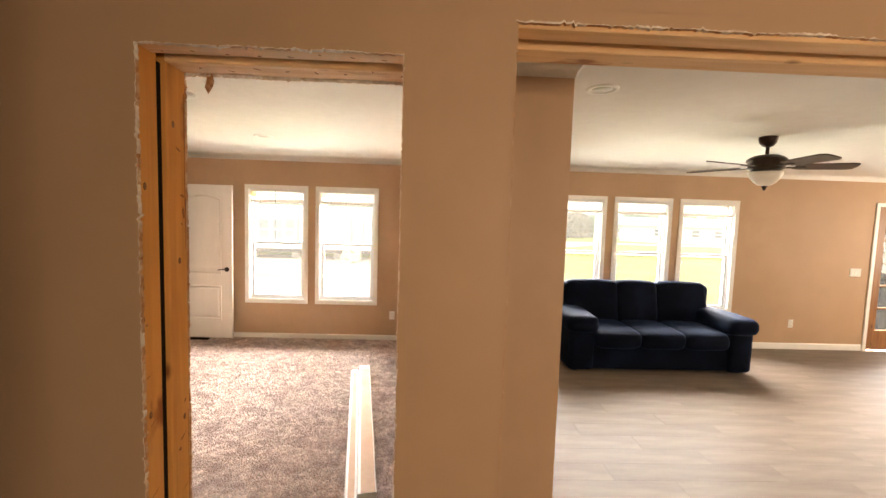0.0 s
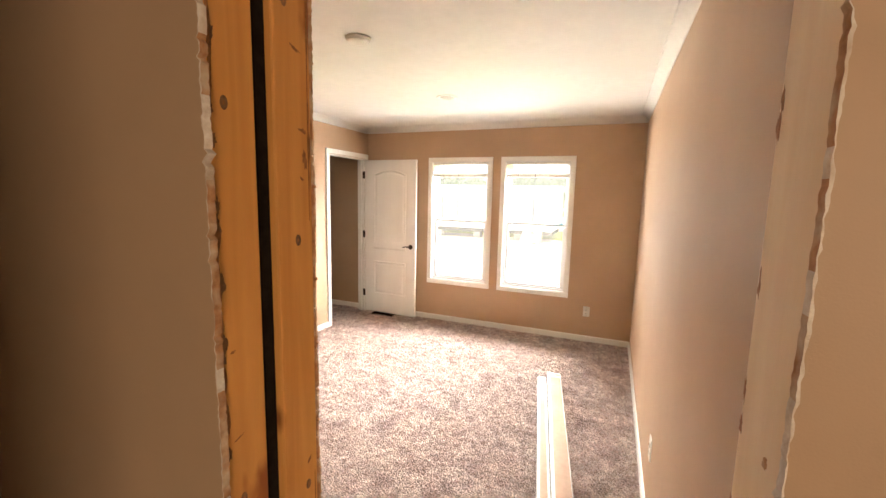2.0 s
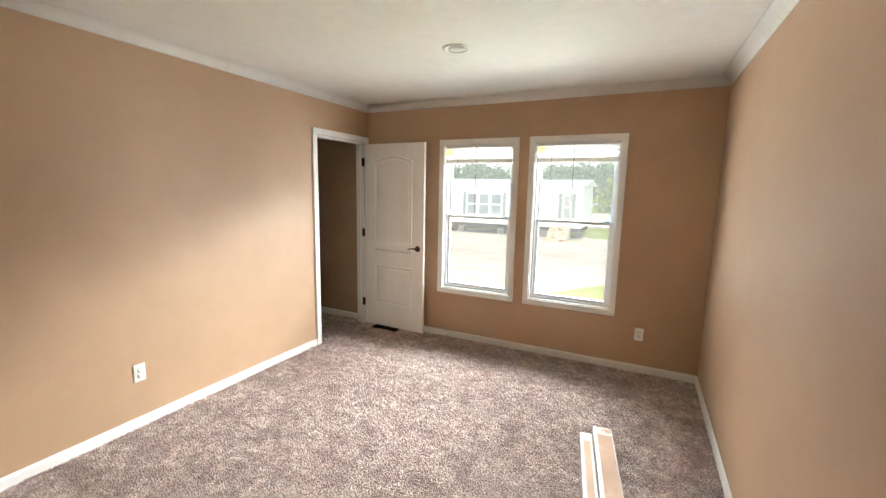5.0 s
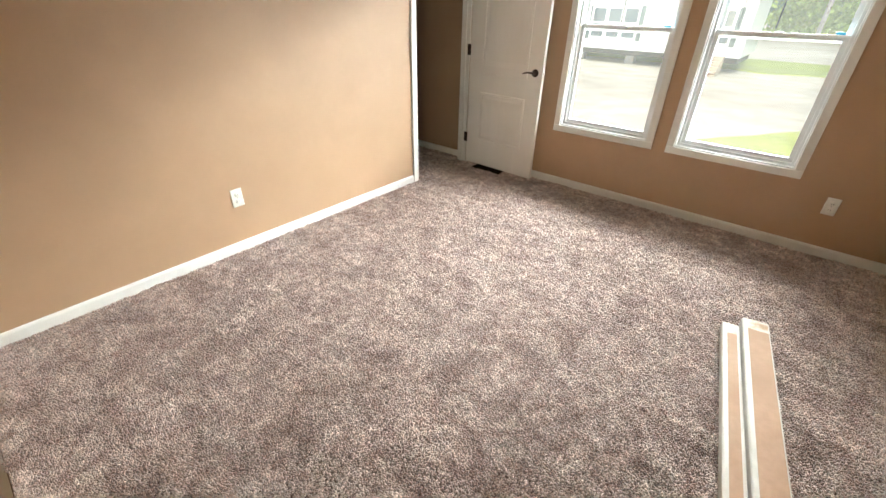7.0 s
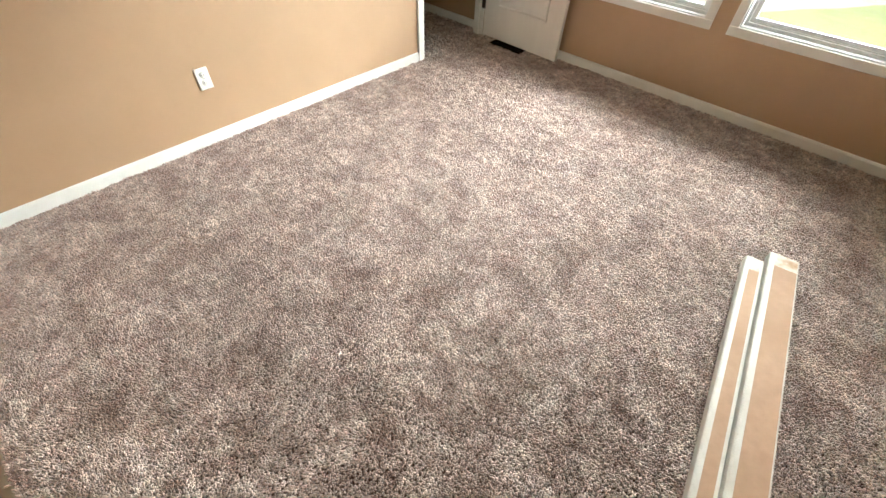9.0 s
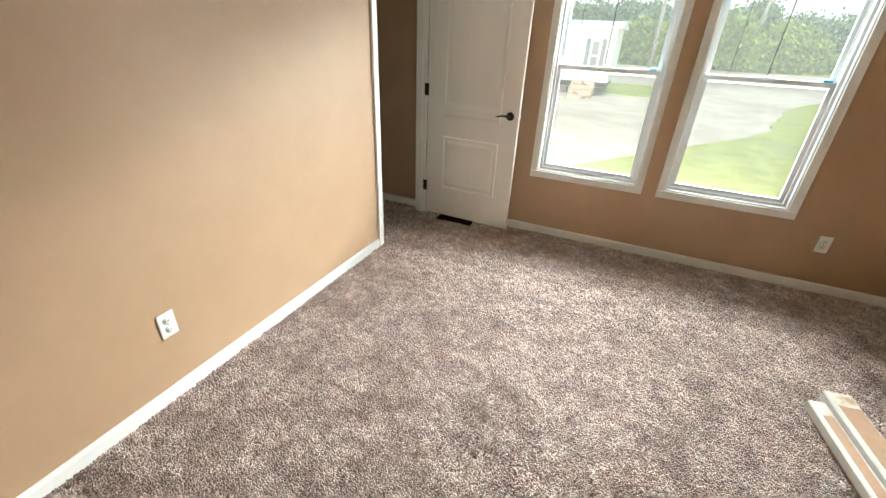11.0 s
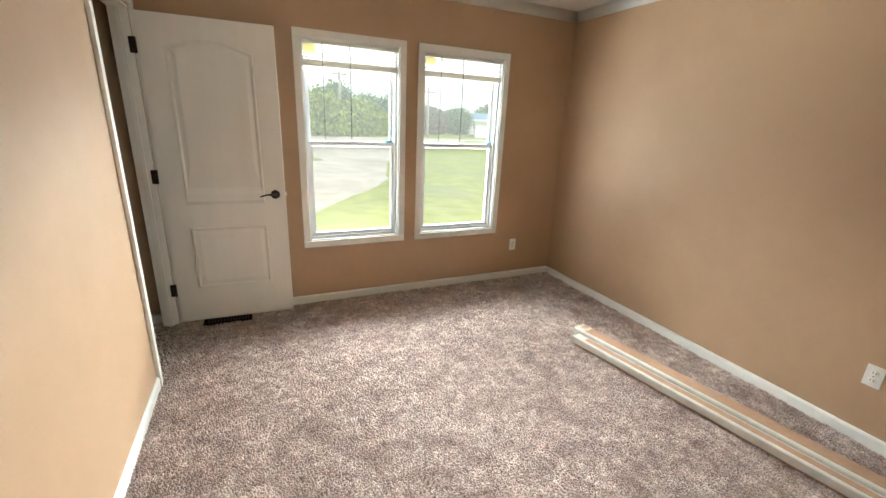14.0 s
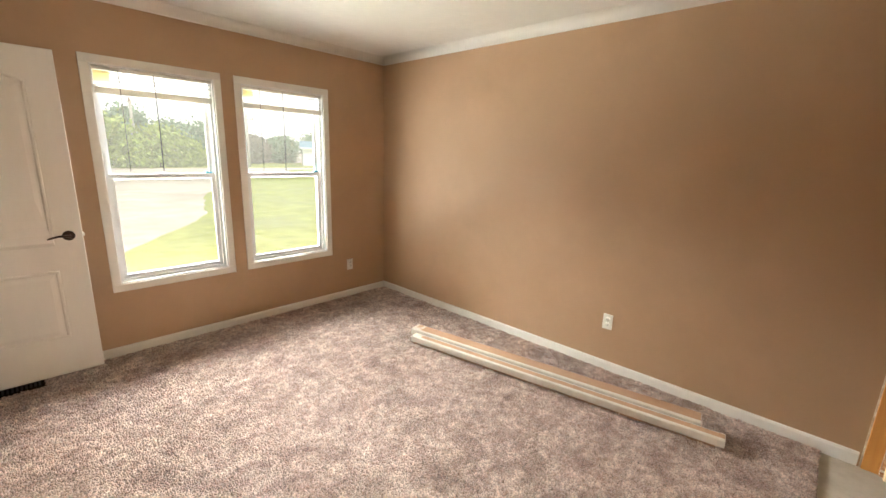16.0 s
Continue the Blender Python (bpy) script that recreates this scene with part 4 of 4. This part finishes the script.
solid("ground", bm, GRAVEL, "pale gravel and dirt yard", "ground", kind="structure")


def lawn(name, edge, label):
    """A slightly raised turf sheet inside an edge line, with a ragged rim."""
    bm = bmesh.new()
    pts = []
    for (x0, y0), (x1, y1) in zip(edge, edge[1:] + edge[:1]):
        n = max(1, int(math.hypot(x1 - x0, y1 - y0) / 0.5)) if math.hypot(x1 - x0, y1 - y0) < 30 else 8
        for i in range(n):
            u = i / n
            x, y = x0 + (x1 - x0) * u, y0 + (y1 - y0) * u
            k = 0.35 * noise.noise((x * 0.9, y * 0.9, 3))
            pts.append((x + k, y + k))
    top = [bm.verts.new((x, y, GZ + 0.035)) for x, y in pts]
    low = [bm.verts.new((x, y, GZ - 0.02)) for x, y in pts]
    bm.faces.new(top)
    for i in range(len(pts)):
        j = (i + 1) % len(pts)
        bm.faces.new((top[i], low[i], low[j], top[j]))
    bmesh.ops.triangulate(bm, faces=bm.faces[:])
    return solid(name, bm, GRASS, label, "lawn", kind="structure")


bm = bmesh.new()
n = 24
lo = [bm.verts.new((420 * math.cos(math.pi * i / n), 420 * math.sin(math.pi * i / n), GZ - 2)) for i in range(n + 1)]
hi = [bm.verts.new((420 * math.cos(math.pi * i / n), 420 * math.sin(math.pi * i / n), 190)) for i in range(n + 1)]
for i in range(n):
    bm.faces.new((lo[i], lo[i + 1], hi[i + 1], hi[i]))
solid("backdrop", bm, HAZE, "bright hazy white sky near the horizon", "sky", kind="structure")
lawn("ground_lawn", [(-6.5, 6.0), (-5.0, 8.6), (-3.2, 10.4), (-1.8, 12.4), (-0.3, 14.6), (1.0, 16.4), (2.2, 18.6), (2.8, 21), (4.5, 26), (8, 32), (13, 40), (22, 50), (60, 50), (60, 6.0)], "bright green mown lawn in front of the house")
lawn("ground_verge", [(-30, 26.5), (-9, 26.0), (-4, 25.6), (-2.4, 25.0), (0.6, 26.0), (0, 31), (-30, 35)], "rough grass behind the mobile home")
lawn("ground_field", [(-70, 52), (-4, 54), (20, 56), (70, 55), (70, 75), (-70, 75)], "grass verge below the trees")


def mobile_home(m, label, L, roof, wins):
    """A single-wide home on its transport axles; local x along its front, y into its depth."""
    t = thing("mobile_home", label, "mobile home", m)
    D, zf, ze = 4.2, 0.62, 2.80
    bm = bmesh.new()
    box(bm, 0, 0, zf, L, D, ze)
    body = part("wall", bm, SIDING, t, "white lap siding")
    for k in range(11):
        part("siding_lap", boxed(0.0, -0.015, zf + k * 0.2, L, -0.002, zf + k * 0.2 + 0.19), SIDING, body)
    part("roof", extruded([(-0.25, ze), (D + 0.25, ze), (D + 0.25, ze + 0.08), (D / 2, ze + 0.34), (-0.25, ze + 0.08)], 0, -0.2, L + 0.2), roof, t)
    part("chassis", boxed(0.1, 0.5, zf - 0.26, L - 0.1, D - 0.5, zf), STEEL, t, "dark steel chassis beams")
    for wx, ww in wins:
        n = max(1, round(ww / 0.62))
        for k in range(n):
            x = wx + k * ww / n
            wdw = part("window", boxed(x + 0.02, -0.05, 1.05, x + ww / n - 0.02, -0.016, 2.34), WHITE, t)
            part("pane", boxed(x + 0.08, -0.056, 1.73, x + ww / n - 0.08, -0.0505, 2.26), DARKGLASS, wdw)
            part("pane", boxed(x + 0.08, -0.056, 1.12, x + ww / n - 0.08, -0.0505, 1.66), DARKGLASS, wdw)
        for x in (wx - 0.20, wx + ww + 0.01):
            part("shutter", boxed(x, -0.045, 1.0, x + 0.19, -0.016, 2.38, bevel=0.008), SHUTTER, t, "grey-green shutter")
    for x in (L - 9.0, L - 8.2, L - 7.4):
        wh = part("wheel", lathe([(0.02, -0.10), (0.26, -0.10), (0.30, -0.07), (0.30, 0.07), (0.26, 0.10), (0.02, 0.10)], 20), RUBBER, t, "black transport wheel")
        wh.matrix_basis = pose(x, 0.75, 0.30, 90)
        part("rim", lathe([(0.02, -0.11), (0.13, -0.108), (0.13, 0.108), (0.02, 0.11)], 16), STEEL, wh)
    x = 0.8
    while x < L:
        part("pier", boxed(x, 0.7, 0, x + 0.4, 1.1, zf - 0.26), CONCRETE, t, "grey block pier")
        x += 2.45
    return t


mobile_home(pose(-21.0, 23.5, GZ), "white mobile home on wheels and block piers", 17.75, ROOFING, [(4.0, 1.24), (11.38, 2.16), (16.75, 0.46)])
steps = thing("wooden_steps", "loose weathered wooden steps in front of the mobile home", "steps", pose(-4.75, 22.2, GZ))
for k in range(4):
    part("tread", boxed(0, 0.28 * k, 0.17 * (k + 1) - 0.04, 1.0, 0.28 * k + 0.27, 0.17 * (k + 1), bevel=0.004), LUMBER, steps)
    part("riser", boxed(0.03, 0.28 * k + 0.02, 0.17 * k, 0.97, 0.28 * k + 0.045, 0.17 * (k + 1) - 0.04), LUMBER, steps)
for x in (0.0, 0.96):
    part("stringer", extruded([(0.0, 0.0), (1.12, 0.0), (1.12, 0.62), (0.86, 0.62), (0.0, 0.10)], 0, x, x + 0.035), LUMBER, steps)

shed = thing("white_building", "far long white building with a blue-grey metal roof", "building", pose(29.5, 62, GZ, 0, 0, -27))
part("wall", boxed(0, 0, 0, 17, 7, 2.6), SIDING, shed)
part("roof", extruded([(-0.4, 2.6), (7.4, 2.6), (7.4, 2.72), (3.5, 3.8), (-0.4, 2.72)], 0, -0.4, 17.4), TEAL, shed, "blue-grey metal roof")
part("fascia", boxed(-0.35, -0.44, 2.52, 17.35, -0.405, 2.74), WHITE, shed, "white eaves board")
part("door", boxed(2.0, -0.06, 0, 3.0, -0.01, 2.1), WHITE, shed)
for x in (4.6, 7.0, 9.4, 12.2, 14.6):
    w = part("window", boxed(x, -0.06, 0.95, x + 1.1, -0.01, 2.05), WHITE, shed)
    part("pane", boxed(x + 0.07, -0.066, 1.54, x + 1.03, -0.0605, 1.98), DARKGLASS, w)
    part("pane", boxed(x + 0.07, -0.066, 1.02, x + 1.03, -0.0605, 1.47), DARKGLASS, w)


def utility_pole(x, y, h, lean):
    p = thing("utility_pole", "grey wooden utility pole with a crossarm", "utility pole", pose(x, y, GZ, 0, lean, 0), group="utility poles")
    part("pole", tube([(0, 0, -0.3), (0, 0, h * 0.5), (0, 0, h)], [0.19, 0.165, 0.13], 10), POLEWOOD, p)
    part("crossarm", boxed(-0.9, -0.06, h - 0.7, 0.9, 0.06, h - 0.55), POLEWOOD, p)
    for xx in (-0.8, 0.0, 0.8):
        part("insulator", lathe([(0.03, 0), (0.06, 0.03), (0.03, 0.10), (0.05, 0.14), (0.02, 0.18)], 8, (xx, 0, h - 0.55)), CONCRETE, p)


utility_pole(7.6, 58, 8.0, 0.6)
utility_pole(19.3, 57, 6.6, 0)
utility_pole(-1.6, 52, 9.0, 0)


def tree(name, label, h, crown_r, leafm, leaves, seed, bare=0.0):
    """A tapered trunk with limbs, and a crown of many small leaf clumps gathered round the limb ends."""
    rng = random.Random(seed)
    t = thing(name, label, "tree", pose(0, 0, -200))
    trunk = part("trunk", tube([(0, 0, -0.2), (0.05, 0.03, h * 0.25), (-0.05, 0.06, h * 0.55), (0.02, 0.0, h * 0.85)], [h * 0.035, h * 0.028, h * 0.018, h * 0.006], 8), BARK, t)
    ends = []
    for k in range(11):
        a = rng.uniform(0, 6.28)
        z0 = h * rng.uniform(0.12, 0.65)
        r = crown_r * rng.uniform(0.55, 1.0)
        z1 = z0 + h * rng.uniform(0.08, 0.32)
        e = (r * math.cos(a), r * math.sin(a), z1)
        part("limb", tube([(0, 0, z0), (e[0] * 0.5, e[1] * 0.5, (z0 + z1) / 2 + 0.1), e], [h * 0.012, h * 0.008, h * 0.003], 5), BARK, trunk)
        ends.append(e)
        ends.append((e[0] * 0.55, e[1] * 0.55, z1 * 0.9 + 0.1 * h))
    ends += [(rng.uniform(-0.3, 0.3) * crown_r, rng.uniform(-0.3, 0.3) * crown_r, h * rng.uniform(0.7, 0.92)) for _ in range(6)]
    vs, fs = [], []
    for k in range(leaves):
        c = rng.choice(ends)
        s = crown_r * 0.30
        p = Vector((c[0] + rng.gauss(0, s), c[1] + rng.gauss(0, s), max(0.05 * h, c[2] + rng.gauss(-0.04 * h, s * 0.95))))
        n = Vector((rng.uniform(-1, 1), rng.uniform(-1, 1), rng.uniform(-1, 1))).normalized()
        u = n.orthogonal().normalized()
        w = n.cross(u)
        sz = rng.uniform(0.18, 0.40) * (0.5 if bare else 1)
        i = len(vs)
        vs += [p - u * sz, p + w * sz * 0.6 + n * sz * 0.2, p + u * sz, p - w * sz * 0.6 + n * sz * 0.2]
        fs += [(i, i + 1, i + 2), (i, i + 2, i + 3)]
    me = bpy.data.meshes.new("crown")
    me.from_pydata(vs, [], fs)
    me.materials.append(leafm)
    cr = new("crown", me)
    cr.parent = t
    return t


TREES = [tree("tree", "broad green leafy tree beyond the yard", 7.0, 2.9, LEAF, 7000, 1),
         tree("tree", "rounded green leafy tree beyond the yard", 6.2, 3.2, LEAF, 7000, 2),
         tree("tree", "yellow-green leafy bushy tree beyond the yard", 4.6, 2.5, LEAF2, 6000, 3),
         tree("tree", "grey-brown thinly leaved tree beyond the yard", 5.6, 3.0, LEAF3, 5000, 4, 0.0)]
for i in range(60):
    x = -62 + i * 2.05 + random.uniform(-1.2, 1.2)
    y = 66 + random.uniform(-4, 5)
    if x < -14:
        y -= 12
    k = random.choice((0, 1, 1, 0, 2))
    if 17 < x < 30:
        k = 3
    if x > 24:
        y += 9
    s = random.uniform(0.68, 0.92)
    if 10 < x < 22:
        s *= 0.92
    if x > 28:
        s *= 0.85
    if i < 4:
        TREES[i].matrix_basis = pose(x, y, GZ, 0, 0, 40 * i)
    else:
        c = copy_thing(TREES[k], pose(x, y, GZ, 0, 0, random.uniform(0, 360)) @ Matrix.Scale(s, 4))
for x, y, s in ((1.5, 55, 0.8), (4.5, 56, 0.95), (9.5, 56.5, 0.8), (-3.0, 56, 0.8), (12.5, 58, 0.6)):
    copy_thing(TREES[2], pose(x, y, GZ, 0, 0, x * 50) @ Matrix.Scale(s, 4))

# ---- pieces: laminate planks, then the carpet pile ----
plank = mesh_of("plank", boxed(0, 0, 0, 1.2142, 0.1892, 0.006, bevel=0.0005), LAMINATE)
row = 0
y = 1.453
while y < YN - 0.19:
    x = 0.12 - (row * 0.41) % 1.215
    while x < 7.0:
        x0, x1 = max(x, 0.12), x + 1.213
        if x1 - x0 > 0.05 and (y < 1.86 or x1 > 0.72):
            p = new("plank", plank)
            p.parent = floor_living
            p.location, p.scale = (x0, y, FLOOR_Z - 0.006), ((x1 - x0) / 1.213, 1, 1)
        x += 1.215
    y += 0.19
    row += 1

rs = np.random.RandomState(7)
STEP = 0.0043


def pile(x0, x1, y0, y1, step, grow=0.0):
    """Leaning yarn tufts on a jittered grid, a little wider apart to the far end; the lean drifts in soft patches as in walked-on pile."""
    rows, y = [], y0
    while y < y1:
        st = step + grow * (y - y0)
        gx = np.arange(x0, x1, st)
        rows.append((gx, np.full(gx.size, y), np.full(gx.size, st)))
        y += st
    px, py, st = (np.concatenate([r[k] for r in rows]) for k in range(3))
    px = np.clip(px + rs.uniform(-0.45, 0.45, px.size) * st, x0, x1)
    py = np.clip(py + rs.uniform(-0.45, 0.45, px.size) * st, y0, y1)
    keep = (np.abs(px + 3.01) > 0.165) | (np.abs(py - 5.475) > 0.07)
    px, py, st = px[keep], py[keep], st[keep]
    n = px.size

    def drift(scale, seed):
        r = np.random.RandomState(seed)
        m = 64
        g = r.uniform(-1, 1, (m, m))
        fx, fy = (px - x0) / scale, (py - y0) / scale
        ix, iy = np.floor(fx).astype(int), np.floor(fy).astype(int)
        u, v = fx - ix, fy - iy
        u, v = u * u * (3 - 2 * u), v * v * (3 - 2 * v)
        a, b = g[iy % m, ix % m], g[iy % m, (ix + 1) % m]
        c, d = g[(iy + 1) % m, ix % m], g[(iy + 1) % m, (ix + 1) % m]
        return (a * (1 - u) + b * u) * (1 - v) + (c * (1 - u) + d * u) * v
    lx = 0.5 * drift(0.21, 1) + 0.25 * drift(0.07, 2) + rs.normal(0, 0.35, n)
    ly = 0.5 * drift(0.21, 3) + 0.25 * drift(0.07, 4) + rs.normal(0, 0.35, n)
    h = 0.0135 * rs.uniform(0.7, 1.3, n) * (1 + 0.22 * drift(0.035, 5) + 0.15 * drift(0.11, 6))
    rad = st * 0.70 * rs.uniform(0.75, 1.25, n)
    rot = rs.uniform(0, 6.283, n)
    vs = np.zeros((n, 4, 3))
    vs[:, 0, 0], vs[:, 0, 1], vs[:, 0, 2] = px, py, FLOOR_Z
    for k in range(3):
        b = rot + k * 2.0944
        r = rad * (1.35 if k == 0 else 0.85)
        vs[:, 1 + k, 0] = px + lx * h + r * np.cos(b)
        vs[:, 1 + k, 1] = py + ly * h + r * np.sin(b)
        vs[:, 1 + k, 2] = FLOOR_Z + h - (lx * np.cos(b) + ly * np.sin(b)) * r * 0.55 + rs.uniform(-0.45, 0.45, n) * rad
    pat = np.array([(1, 2, 3), (0, 2, 1), (0, 3, 2), (0, 1, 3)])
    fs = (np.arange(n) * 4)[:, None, None] + pat[None]
    return vs.reshape(-1, 3), fs.reshape(-1, 3)


def mesh_fast(name, vs, fs, mat):
    me = bpy.data.meshes.new(name)
    me.vertices.add(len(vs))
    me.vertices.foreach_set("co", vs.ravel().astype(np.float32))
    me.loops.add(fs.size)
    me.loops.foreach_set("vertex_index", fs.ravel().astype(np.int32))
    me.polygons.add(len(fs))
    me.polygons.foreach_set("loop_start", np.arange(0, fs.size, 3, dtype=np.int32))
    me.polygons.foreach_set("use_smooth", np.ones(len(fs), dtype=bool))
    me.update(calc_edges=True)
    me.materials.append(mat)
    return me


# stain colour here repeats the light and dark nap shading of leaning pile
TUFT = surface("carpet_yarn", (0.378, 0.240, 0.190), (0.785, 0.655, 0.582), 20.0, 0.55, stain=(0.30, 0.192, 0.154), stain_scale=6.5, island=0.38, spec=0.45)
TUFT.node_tree.nodes["Principled BSDF"].inputs["Sheen Weight"].default_value = 0.4
TUFT.node_tree.nodes["Principled BSDF"].inputs["Sheen Roughness"].default_value = 0.45
for nd in TUFT.node_tree.nodes:
    if nd.type == "VALTORGB" and nd.color_ramp.elements[0].position < 0.4:
        nd.color_ramp.elements[0].position, nd.color_ramp.elements[1].position = 0.34, 0.64
    elif nd.type == "VALTORGB":
        nd.color_ramp.elements[0].position, nd.color_ramp.elements[1].position = 0.42, 0.74
vs, fs = pile(XL + 0.012, XR - 0.012, 1.80, YN - 0.012, STEP, 0.0008)
tagged(new("carpet_pile", mesh_fast("carpet_pile", vs, fs, TUFT)), "mottled grey-brown plush carpet pile", "carpet", kind="stuff")
vs, fs = pile(-4.9, XL + 0.012, 4.6, YN - 0.012, 0.012)
tagged(new("carpet_pile_closet", mesh_fast("carpet_pile_closet", vs, fs, TUFT)), "mottled grey-brown plush carpet pile in the closet", "carpet", kind="stuff")
